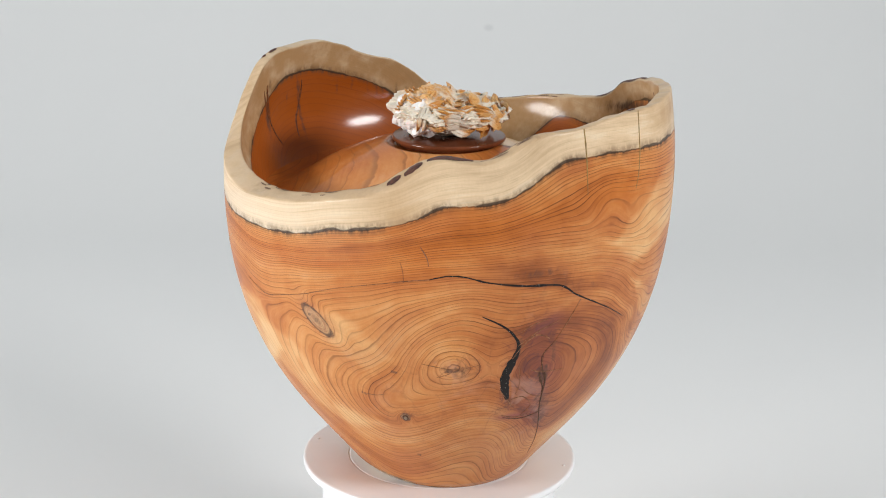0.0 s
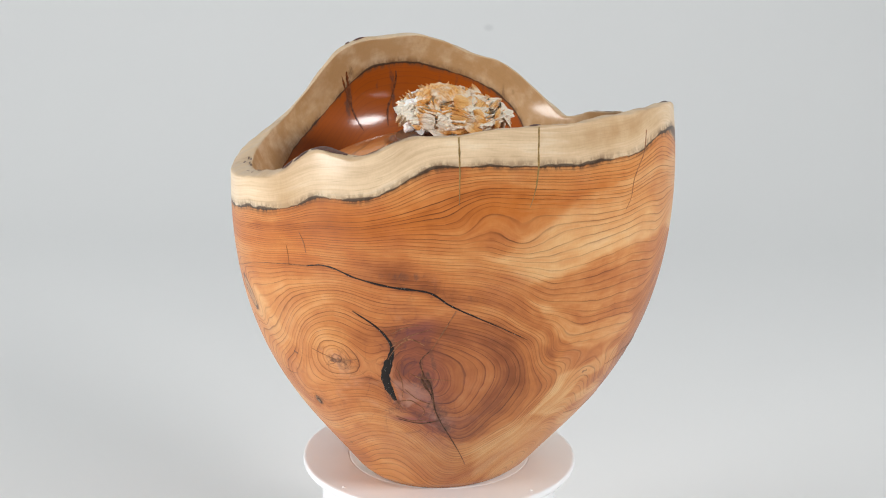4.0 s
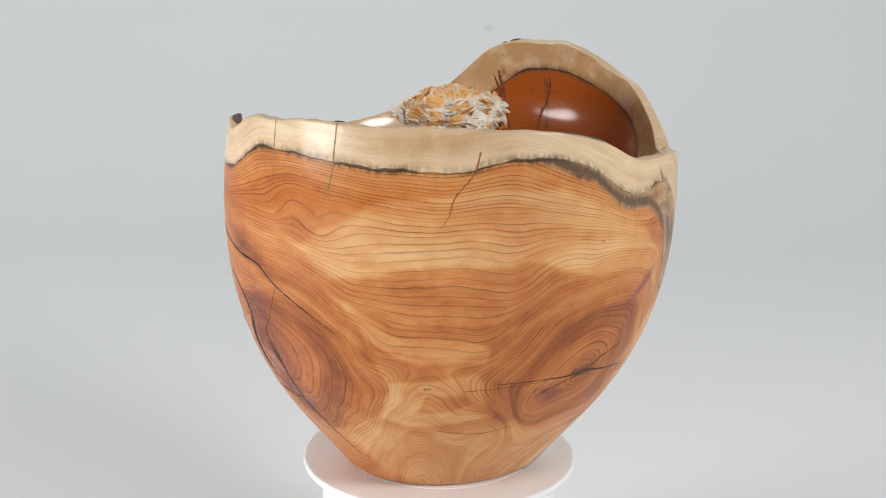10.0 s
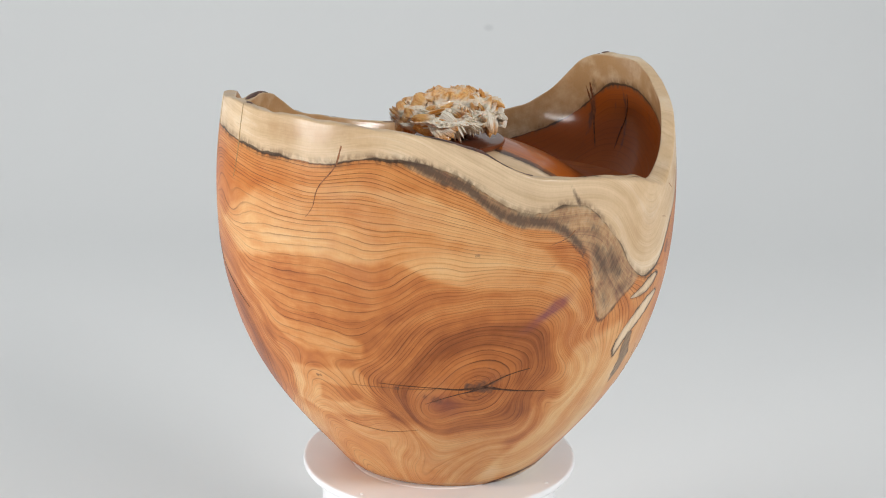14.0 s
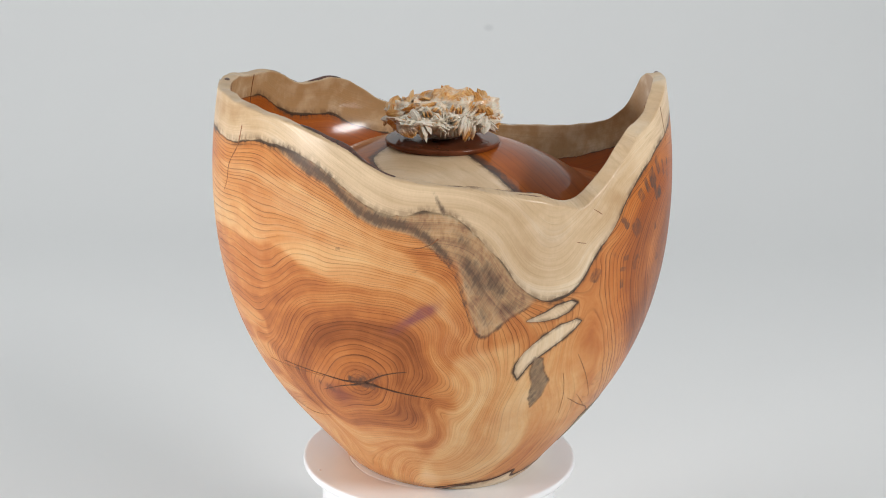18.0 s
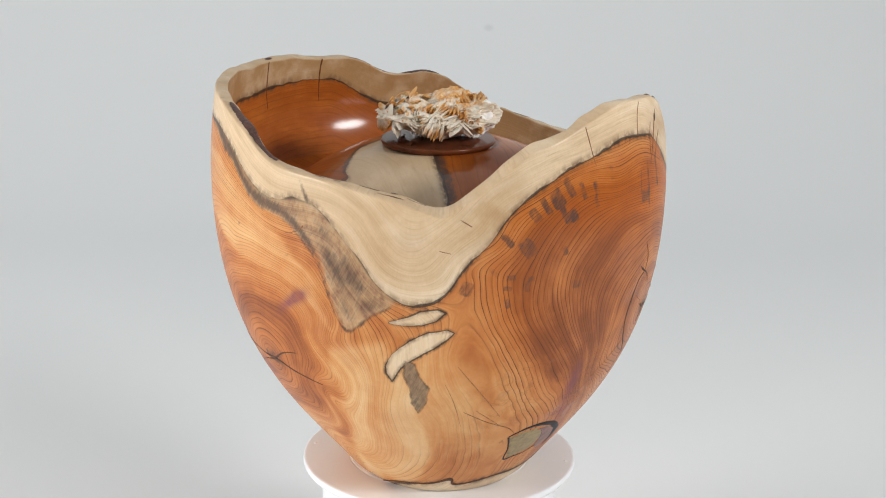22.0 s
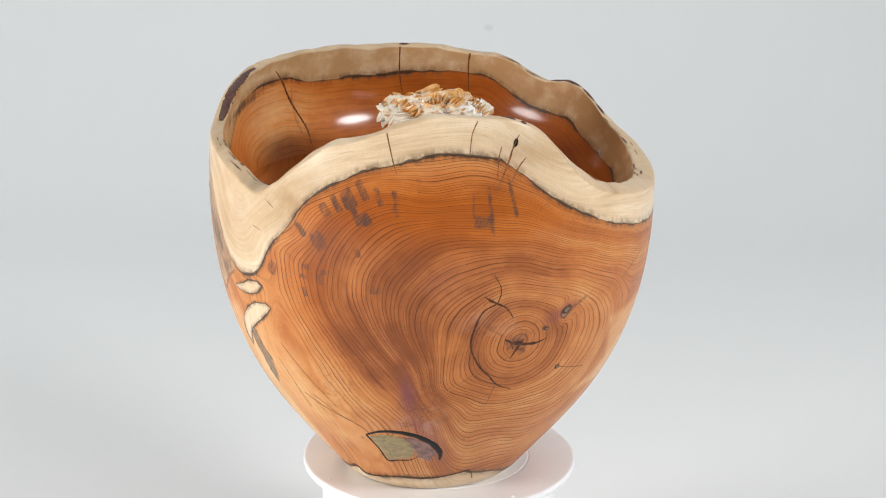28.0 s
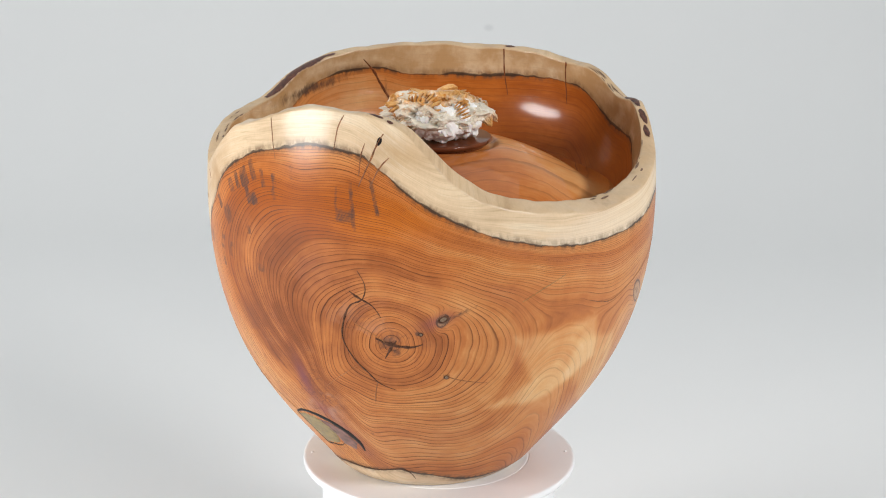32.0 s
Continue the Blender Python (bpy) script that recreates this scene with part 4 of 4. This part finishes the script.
INNER = plain_material("brown_inner_crack", (0.15, 0.046, 0.015), 0.5, 0.6, 500, 0.0, 0.0, 0.15)
RESIN = Nodes("black_resin_with_flakes")
flakes = RESIN.noise(RESIN.coords(), 1500, 1, 0.5)
RESIN = RESIN.finish(RESIN.mix(RESIN.band(flakes, 0.70, 0.76), (0.016, 0.013, 0.012), (0.45, 0.42, 0.38)), 0.45, 0.0, 0.1, 0.15)
VEIN = plain_material("reddish_vein", (0.38, 0.165, 0.065), 0.5, 0.5, 500, 0.0, 0.0, 0.15)
AMBER = plain_material("golden_filled_crack", (0.26, 0.155, 0.040), 0.4, 0.4, 500, 0.3)
for i, (line, width, kind) in enumerate(CRACKS):
    ribbon("crack", line, width, (CRACK if max(width) > 1.25 else HAIRLINE, RESIN, AMBER, VEIN)[kind], seed=i, ragged=0.15 if max(width) > 5 else 0.35, label=("dark crack in the wood", "black resin-filled crack with pale flakes", "fine golden filled crack", "thin reddish vein in the wood")[kind])
for i, (line, width) in enumerate((([(152.4, 234), (152.2, 230.0), (151.1, 219.5), (150.2, 205), (147.4, 192)], (0.8, 2.0, 2.2, 1.8, 0.8)),
                                   ([(154, 231), (152.9, 224), (151, 209.8)], (0.4, 1.6, 0.6)),
                                   ([(136.3, 232), (136.2, 225.8), (137.3, 214.2), (138.8, 204.9), (139.1, 194)], (0.8, 1.6, 1.4, 1.8, 0.8)),
                                   ([(8.2, 241), (4.8, 231.5), (1.2, 216.5), (-3, 199.3), (-3.3, 188)], (0.5, 1.8, 1.6, 1.6, 0.5)),
                                   ([(-34.5, 249), (-34.6, 231.3), (-35.6, 216)], (1.1, 1.0, 0.3)),
                                   ([(-55.9, 245), (-55.4, 233.9), (-55.6, 215)], (1.6, 1.2, 0.3)))):
    ribbon("inner_crack", line, [1.15 * q for q in width], INNER, "inside", seed=40 + i, label="dark crack down the inner wall")

GOLD = plain_material("golden_green_fill", (0.26, 0.185, 0.075), 0.42, 0.35, 300, 0.2)
BLACK = plain_material("black_resin", (0.010, 0.008, 0.008), 0.4, 0.4, 300, 0.0, 0.0, 0.15)
LOBE = plain_material("purple_brown_fill", (0.20, 0.098, 0.080), 0.4, 0.5, 160, 0.1)
patch("inlay", wobble([(108.4, 50.5), (112.5, 53.5), (117.5, 54.0), (121.5, 50.5), (123.6, 42), (121.8, 35), (118.5, 31.5), (115, 31), (111.8, 29.5), (111.0, 37)], 4, 0.6, 3), 115, GOLD, 0.0003,
      "mottled golden-green fill near the foot")
patch("inlay_lobe", wobble([(119.5, 53.5), (124, 52.5), (128.5, 47.5), (130.9, 38), (128.1, 30.6), (124.0, 34), (123.6, 42), (121.5, 50.5)], 4, 0.4, 4), 125, LOBE, 0.00025, "purple-brown cloudy lobe beside the fill")
ribbon("inlay_rim", [(107.6, 51.6), (112.7, 56.0), (117.9, 57.2), (124.0, 55.0), (129.6, 48.0), (132.4, 39.0), (132.2, 31.4)], (1.4, 2.4, 3.2, 4.6, 6.2, 6.0, 1.6), BLACK, ragged=0.12, seed=71, label="black curved resin seam over the fill")
ribbon("inlay_rim", [(107.6, 51.6), (110.0, 39.5), (111.2, 28.9), (115.5, 29.8), (120.5, 31.0), (124.0, 34.8)], (2.0, 1.8, 2.2, 1.2, 0.9, 0.5), BLACK, ragged=0.25, seed=72, label="thin black outline of the fill")
# round pin knots with a dark ring and a pale core
KNOT_CORE = plain_material("grey_knot_core", (0.20, 0.135, 0.085), 0.5, 0.3, 600)
for q, h, wide, tall in ((-100.7, 66.6, 2.5, 2.3), (165.5, 99.8, 1.7, 1.5), (159.0, 129.2, 1.5, 1.2), (164.4, 139.2, 3.2, 2.2)):
    loop = [(math.cos(k), math.sin(k)) for k in np.linspace(0, 2 * np.pi, 20, endpoint=False)]
    lean = 0.5 if wide > 3 else 0.0
    for name, size, mat, lift, label in (("pin_knot", 1.0, CRACK, 0.00018, "dark ring of a small knot"), ("knot_core", 0.58, KNOT_CORE, 0.0003, "pale core of a small knot")):
        patch(name, [(q + math.degrees(wide * size * x / 135), h + tall * size * (y + lean * x)) for x, y in loop], q, mat, lift, label)
patch("hole", [(149.0 + 0.62 * math.cos(q), 242.2 + 2.3 * math.sin(q) + 0.9 * math.cos(q)) for q in np.linspace(0, 2 * np.pi, 18, endpoint=False)], 149, BLACK, 0.0002, "small black knot hole under the edge")

# bark left on the natural edge
BARK = plain_material("dark_bark", (0.085, 0.030, 0.018), 0.55, 0.6, 350, 0.15, 0.6)

FLECK = plain_material("brown_bark_flecks", (0.17, 0.095, 0.055), 0.6, 0.5, 350)


def bark(a0, a1, u0, u1, seed, thick=0.0008, name="bark_patch", material=None):
    rng = random.Random(seed)
    n, m = max(5, int((a1 - a0) * 2.2) + 4), 6
    rows = []
    for j in range(m):
        v = j / (m - 1)
        q = np.linspace(a0, a1, n)
        swell = np.sin(np.linspace(0.12, math.pi - 0.12, n)) ** 0.5
        mid, half = (u0 + u1) / 2, (u1 - u0) / 2
        u = mid + half * (2 * v - 1) * swell * np.array([rng.uniform(0.8, 1.1) for _ in q])
        up = thick * (1 - (2 * v - 1) ** 2) * swell + 0.00015
        rows.append(rim_point(q, np.clip(u, -0.04, 1.04), up))
    v = np.concatenate(rows)
    faces = [(j * n + i, j * n + i + 1, (j + 1) * n + i + 1, (j + 1) * n + i) for j in range(m - 1) for i in range(n - 1)]
    return mesh_object(name, v, faces, material or BARK, bowl, True)


for i, (a0, a1, u0, u1) in enumerate(((-94, -82.5, 0.25, 1.0), (-99.6, -95, 0.2, 0.85), (-104, -100.4, 0.25, 0.8), (17, 42, 0.22, 1.04), (146, 149.5, 0.1, 0.5), (150.5, 152, 0.0, 0.3), (-37.5, -34.5, 0.3, 0.8))):
    bark(a0, a1, u0, u1, i)["label"] = "remnant of dark brown bark"
rng = random.Random(5)
for i in range(33):
    lo, hi = ((-152, -106), (-81, -70), (50, 78))[i % 3]
    q, u = rng.uniform(lo, hi), rng.uniform(0.40, 0.92)
    bark(q, q + rng.uniform(1.8, 5.0), u, u + rng.uniform(0.05, 0.13), 100 + i, 0.0002, "bark_fleck", FLECK)

# ---- domed lid, plinth and mineral in the bowl ----
lid = tagged(new("domed_lid"), "domed polished wooden lid with a cream patch inside the bowl", "lid")


def lid_height(r):
    """A round crown that runs out into a soft valley at the wall."""
    dome = 0.2163 - 0.157 + math.sqrt(max(0, 0.157 ** 2 - min(r, 0.15) ** 2))
    seat = 0.0042 * (1 - float(step(r, 0.030, 0.037)))
    return dome - seat + 34 * max(0, r - 0.096) ** 2


def lid_part(name, r0, r1, rings, label):
    """A ring of the lid between two radii, with its grain."""
    prof = [(max(0.0005, r), lid_height(r)) for r in np.linspace(r0, r1, rings)]
    dome = lathe(name, prof[::-1], WOOD_GLOSS, lid, 480, label)
    da = np.tile(np.degrees(np.linspace(0, 2 * np.pi, 480, endpoint=False)), rings)
    dr = np.array([p[0] for p in prof[::-1]]).repeat(480)
    wrap = (da + 180) % 360 - 180
    x, y = dr * np.cos(np.radians(da)), dr * np.sin(np.radians(da))
    left_edge = np.interp(dr, (0.03, 0.0526, 0.0595, 0.0696, 0.0724, 0.09, 0.12), (-16, -3, 11, 25, 32, 35, 36))
    right_edge = np.interp(dr, (0.03, 0.041, 0.0523, 0.0639, 0.0756, 0.12), (75, 78.6, 82, 85.4, 86.7, 90))
    half = np.minimum(wrap - left_edge, right_edge - wrap) * np.radians(1) * dr
    g = {"sap": np.minimum(half, dr - 0.030), "growth": (0.9 * x + 0.35 * y + 6 * x * y + 0.004 * np.sin(60 * y)) / 0.0085}
    g["tone"] = -0.35 + 0.7 * np.exp(-((((wrap + 100 + 180) % 360 - 180) / 55) ** 2)) * step(dr, 0.125, 0.09) - 0.15 * np.exp(-((wrap - 125) / 30) ** 2)
    g["red"] = 0.5 + 0.4 * np.exp(-((wrap - 100) / 25) ** 2) + 0.3 * step(dr, 0.1, 0.125)
    g["purple"] = 0.12 * np.exp(-((wrap - 135) / 25) ** 2)
    g["stain"] = 0.85 * np.exp(-((half + 0.002) / 0.0035) ** 2) * step(dr, 0.03, 0.045)
    g["gnarl"], g["across"], g["along"] = 0 * dr, x, y
    g["ringing"], g["grey"], g["blush"] = 0.5 + 0 * dr, 0 * dr, 0.3 + 0 * dr
    give_fields(dome, g)


lid_part("crown", 0.0, 0.1052, 70, "polished domed crown with a cream sapwood patch")
lid_part("flared_rim", 0.1052, 0.1285, 24, "upturned rim that meets the bowl's wall")

finial = tagged(new("finial_plinth"), "thin polished dark walnut disc standing on the lid", "plinth")
lathe("foot_disc", rounded([(0.0005, 0.2100), (0.0312, 0.2100), (0.0330, 0.2142), (0.0005, 0.2142)], 0.0006), PLINTH, finial, 160, "narrower dark foot under the disc")
lathe("disc", rounded([(0.0005, 0.2140), (0.0338, 0.2140), (0.0354, 0.2152), (0.0362, 0.2166), (0.0357, 0.2180), (0.0005, 0.2180)], 0.0007), PLINTH, finial, 160, "polished dark walnut disc")

specimen = tagged(new("mineral_specimen"), "white and amber bladed mineral cluster resting on the plinth", "mineral")


def mineral_material(name, amber, blade=True):
    """Milky crystal; blades are stained amber towards their tips."""
    n = Nodes(name)
    p = n.coords()
    f, d = n.noise(p, 3 if blade else 130, 4, 0.6), n.noise(p, 9 if blade else 420, 3, 0.7)
    grain = n.noise(n.coords((9, 9, 0.6) if blade else (700, 700, 300)), 1, 3, 0.6)
    white = n.mix(f, (0.68, 0.58, 0.43) if amber > 0.12 else (0.86, 0.83, 0.80), (0.88, 0.83, 0.74) if amber > 0.12 else (0.95, 0.93, 0.90))
    gold = n.mix(n.band(grain, 0.3, 0.7), (0.54, 0.21, 0.030), (0.80, 0.47, 0.17))
    r = n.rnd()
    z = n.tree.nodes.new("ShaderNodeSeparateXYZ")
    n.put(z.inputs[0], p)
    high = z.outputs[2] if blade else n.math("MULTIPLY", z.outputs[2], 42.0)
    k = n.math("ADD", n.math("MULTIPLY", high, 0.75), n.math("ADD", n.math("MULTIPLY", r, 0.35), n.math("MULTIPLY", f, 0.45 if blade else 1.1)))
    c = n.mix(n.band(k, 1.35 - amber + (0 if blade else 0.4), 1.75 - amber + (0 if blade else 0.4)), white, gold)
    c = n.mix(n.math("MULTIPLY", n.band(grain, 0.55, 0.8), 0.16), c, (0.50, 0.33, 0.17))
    c = n.mix(n.math("MULTIPLY", n.band(d, 0.68, 0.74), 0.45 if blade else 0.65), c, (0.085, 0.07, 0.05))
    n.bump(n.math("ADD", n.math("MULTIPLY", d, 0.4), n.math("MULTIPLY", grain, 0.8)), 0.3, 0.08 if blade else 0.0007)
    m = n.finish(c, 0.36, 0.1)
    n.bsdf.inputs["Subsurface Weight"].default_value = 0.12
    n.bsdf.inputs["Subsurface Radius"].default_value = (0.003, 0.002, 0.0015)
    return m


CHALK, MIXED, HONEY = mineral_material("white_crystal", 0.3), mineral_material("creamy_crystal", 0.65), mineral_material("amber_crystal", 1.0)
MASS, LUMP = mineral_material("mineral_mass", 0.42, False), mineral_material("white_mineral_lump", 0.12, False)


def rock(name, sx, sy, sz, x, y, z, seed, material, label, rough=1.0):
    bm = bmesh.new()
    bmesh.ops.create_icosphere(bm, subdivisions=4, radius=1)
    for v in bm.verts:
        q = v.co.copy()
        o = Vector((seed * 3.7, seed, -seed))
        cell = noise.voronoi(q * 2.2 + o)[0]
        k = 1 + 0.28 * noise.noise(q * 1.8 + o) + rough * (0.14 * noise.noise(q * 4.5 + o) + 0.05 * noise.noise(q * 11 + o)) - 0.16 * max(0, 0.35 - (cell[1] - cell[0]))
        w = Vector((x + q.x * sx * k, y + q.y * sy * k, z + q.z * sz * k))
        w.z = max(w.z, 0.0 + 0.0006 * noise.noise(q * 9))
        v.co = w
    return part(name, bm, material, specimen, label, False)


def crest(az):
    """How high the clump stands towards an angle: lower where it thins out into a tail."""
    return 1 - 0.20 * (1 + math.cos(radians(az + 15)))


def clump_radius(az):
    return 0.0352 + 0.0028 * math.cos(radians(2 * (az + 18))) - 0.0018 * math.cos(radians(az - 58)) + 0.0010 * math.cos(radians(3 * az + 40))


# the grown-together mass in the middle
bm = bmesh.new()
bmesh.ops.create_icosphere(bm, subdivisions=6, radius=1)
for v in bm.verts:
    q = v.co.copy()
    az = math.degrees(math.atan2(q.y, q.x))
    ridge = 1 - 2 * abs(noise.noise(q * 3.4 + Vector((1, 5, 2))))
    fine = 1 - 2 * abs(noise.noise(Vector((q.x * 9, q.y * 9, q.z * 5)) + Vector((7, 1, 3))))
    k = 0.87 + 0.20 * noise.noise(q * 2.3) + 0.11 * ridge + 0.07 * fine + 0.03 * noise.noise(q * 22)
    flat = math.hypot(q.x, q.y)
    xy = clump_radius(az) * k * (1 if q.z > 0 else 1 + 0.62 * q.z) * (flat ** 0.75 / max(flat, 1e-6))
    up = (0.0150 * crest(az) + 0.0022 * noise.noise(q * 2.7 + Vector((2, 0, 9)))) * k if q.z > 0 else 0.0142
    v.co = Vector((q.x * xy, q.y * xy, max(0.0002 * noise.noise(q * 9), 0.0134 + q.z * up + 0.0022 * ridge * max(q.z, 0))))
part("matrix", bm, MASS, specimen, "creamy mineral mass stained amber on top", False)
for i, (sx, sy, sz, az, r, z) in enumerate(((0.013, 0.013, 0.0125, 172, 0.0230, 0.0130), (0.0105, 0.011, 0.0115, -160, 0.0240, 0.0130), (0.011, 0.011, 0.0115, -138, 0.0230, 0.0130), (0.010, 0.010, 0.010, 156, 0.0240, 0.0130),
                                            (0.008, 0.008, 0.007, 178, 0.0175, 0.0185), (0.007, 0.007, 0.006, -150, 0.0180, 0.0180))):
    rock("lump", sx, sy, sz, r * math.cos(radians(az)), r * math.sin(radians(az)), z, 2 + i, LUMP, "smooth white crystal lump", 0.8)


def blade_mesh(seed):
    """A flat crystal with a bevelled chisel tip; its foot at the origin, 1 long."""
    rng = random.Random(seed)
    bm = bmesh.new()
    w, t = rng.uniform(0.16, 0.30), rng.uniform(0.05, 0.09)
    tip = rng.uniform(-0.15, 0.15)
    rings = [[bm.verts.new((x * w * k + o, y * t * k, z)) for x, y in ((-1, 0), (-0.6, 1), (0.6, 1), (1, 0), (0.6, -1), (-0.6, -1))]
             for z, k, o in ((0, 0.8, 0), (0.35, 1, 0), (0.62, 0.92, tip * 0.4), (0.84, 0.55, tip), (1.0, 0.06, tip * 1.3))]
    for p, q in zip(rings, rings[1:]):
        for i in range(6):
            bm.faces.new((p[i], p[(i + 1) % 6], q[(i + 1) % 6], q[i]))
    bm.faces.new(rings[-1])
    me = bpy.data.meshes.new("blade")
    bm.to_mesh(me)
    bm.free()
    return me


BLADES = {}
for m in (CHALK, MIXED, HONEY):
    BLADES[m.name] = [blade_mesh(k) for k in range(9)]
    for me in BLADES[m.name]:
        me.materials.append(m)
rng = random.Random(23)
# books of thin plates that stand edge-on in fans, amber on top and creamy white below
FANS = 62
for i in range(FANS):
    az = -180 + (i * 137.508) % 360
    lift = -0.36 + 1.28 * (i + 0.5) / FANS
    if abs((az + 170 + 180) % 360 - 180) < 48 and lift < 0.50:
        continue
    way_out = Vector((math.cos(radians(az)), math.sin(radians(az)), 0))
    side = Vector((-way_out.y, way_out.x, 0))
    c = math.sqrt(max(0.0, 1 - abs(lift) ** 2.4)) * (1.0 if lift > 0 else 1 + 0.42 * lift)
    out = (way_out * c + Vector((0, 0, lift * (1.3 if lift > 0 else 0.7)))).normalized()
    up = out.cross(side)
    root = way_out * (clump_radius(az) * c * rng.uniform(0.86, 0.97)) + Vector((0, 0, 0.0142 + 0.0136 * lift * (crest(az) if lift > 0 else 0.75)))
    amber_side = abs((az + 45 + 180) % 360 - 180) < 70
    if amber_side:
        heading, tilt = rng.choice((rng.gauss(0.25, 0.35), rng.gauss(2.9, 0.35))), rng.uniform(0.10, 0.35)
    elif lift > 0.55:
        heading, tilt = rng.uniform(-3.1, 3.1), rng.uniform(0.15, 0.55)
    else:
        heading, tilt = rng.choice((rng.gauss(0.6, 0.5), rng.gauss(2.5, 0.5), rng.gauss(1.57, 0.6))), rng.uniform(0.25, 0.9)
    run = side * math.cos(heading) + up * math.sin(heading)
    if run.z > 0.1 and lift < 0.35:
        run = -run
    stack = out.cross(run).normalized()
    stained = 0.12 + 0.75 * float(step(root.z, 0.012, 0.021)) + (0.45 if amber_side else 0.0)
    petals = amber_side and rng.random() < 0.6
    plates = rng.randrange(3, 7)
    length = rng.uniform(0.0095, 0.0155) * (1.15 if lift < 0.45 else 0.9)
    dye = rng.random()
    m = HONEY if dye < stained - 0.22 else (MIXED if dye < stained + 0.25 else CHALK)
    for k in range(plates):
        o = k - (plates - 1) / 2
        way = (run + out * tilt + stack * (0.11 * o + rng.uniform(-0.05, 0.05))).normalized()
        thin = (stack - way * stack.dot(way)).normalized()
        thin = Matrix.Rotation(rng.uniform(-0.3, 0.3) + (1.25 if petals else 0.0), 3, way) @ thin
        wide = thin.cross(way)
        size = length * rng.uniform(0.8, 1.1) * (1 - 0.05 * abs(o))
        ob = new("blade", BLADES[m.name][rng.randrange(9)])
        ob.parent = specimen
        at = root + stack * o * 0.0019 - way * size * 0.42
        at.z = max(at.z, 0.0050)
        reach = at + way * size
        if reach.z < 0.0024:
            at.z += 0.0024 - reach.z
        ob.matrix_basis = Matrix.Translation(at) @ Matrix((wide, thin, way)).transposed().to_4x4() @ Matrix.Diagonal((size * rng.uniform(0.75, 1.2) * (1.5 if petals else 1.0), size * 1.0, size, 1))

# ---- turntable ----
turntable = tagged(new("display_turntable"), "white plastic display turntable with a round plate", "turntable")
lathe("drum", rounded([(0.0005, 0.0), (0.0775, 0.0), (0.0775, PLATE - 0.0065), (0.0005, PLATE - 0.0065)], 0.002), PLASTIC, turntable, 160)
plate = lathe("plate", rounded([(0.0005, PLATE - 0.0065), (0.0880, PLATE - 0.0065), (0.0902, PLATE - 0.0035), (0.0898, PLATE - 0.0004), (0.0885, PLATE), (0.0602, PLATE), (0.0597, PLATE - 0.0004),
                                (0.0590, PLATE), (0.0005, PLATE)], 0.0008), PLASTIC, turntable, 220)

for q in (-104, -14, 76, 166):
    bm = bmesh.new()
    bmesh.ops.create_uvsphere(bm, u_segments=14, v_segments=8, radius=0.0011)
    for v in bm.verts:
        v.co = Vector((0.0842 * math.cos(radians(q)) + v.co.x, 0.0842 * math.sin(radians(q)) + v.co.y, PLATE - 0.0001 + max(v.co.z, 0) * 0.8))
    part("stud", bm, PLASTIC, plate, "small white moulded stud")

# ---- paper sweep ----
bm = bmesh.new()
line = [(-3.0, 0.0), (0.9, 0.0)] + [(0.9 + 0.9 * math.sin(t), 0.9 - 0.9 * math.cos(t)) for t in np.linspace(0.05, math.pi / 2, 24)] + [(1.8, 4.5)]
prev = None
for y, z in line:
    cur = [bm.verts.new((x, y, z)) for x in (-4.5, 4.5)]
    if prev:
        bm.faces.new((prev[0], prev[1], cur[1], cur[0]))
    prev = cur
paper = part("backdrop", bm, PAPER, None)
tagged(paper, "seamless white paper sweep behind the turntable", "backdrop", kind="structure")


def motions():
    times = range(33)
    for thing, z, off in ((bowl, PLATE + 0.0004, 0), (lid, PLATE + 0.0004, 0), (finial, PLATE - 0.0024, 0.0058), (specimen, PLATE + 0.2158, 0.0062)):
        walk(thing, [(float(t), pose(off * math.cos(radians(50 + TURN * t)), off * math.sin(radians(50 + TURN * t)), z, 0, 0, TURN * t)) for t in times])
    walk(plate, [(float(t), pose(0, 0, 0, 0, 0, TURN * t)) for t in times])


motions()
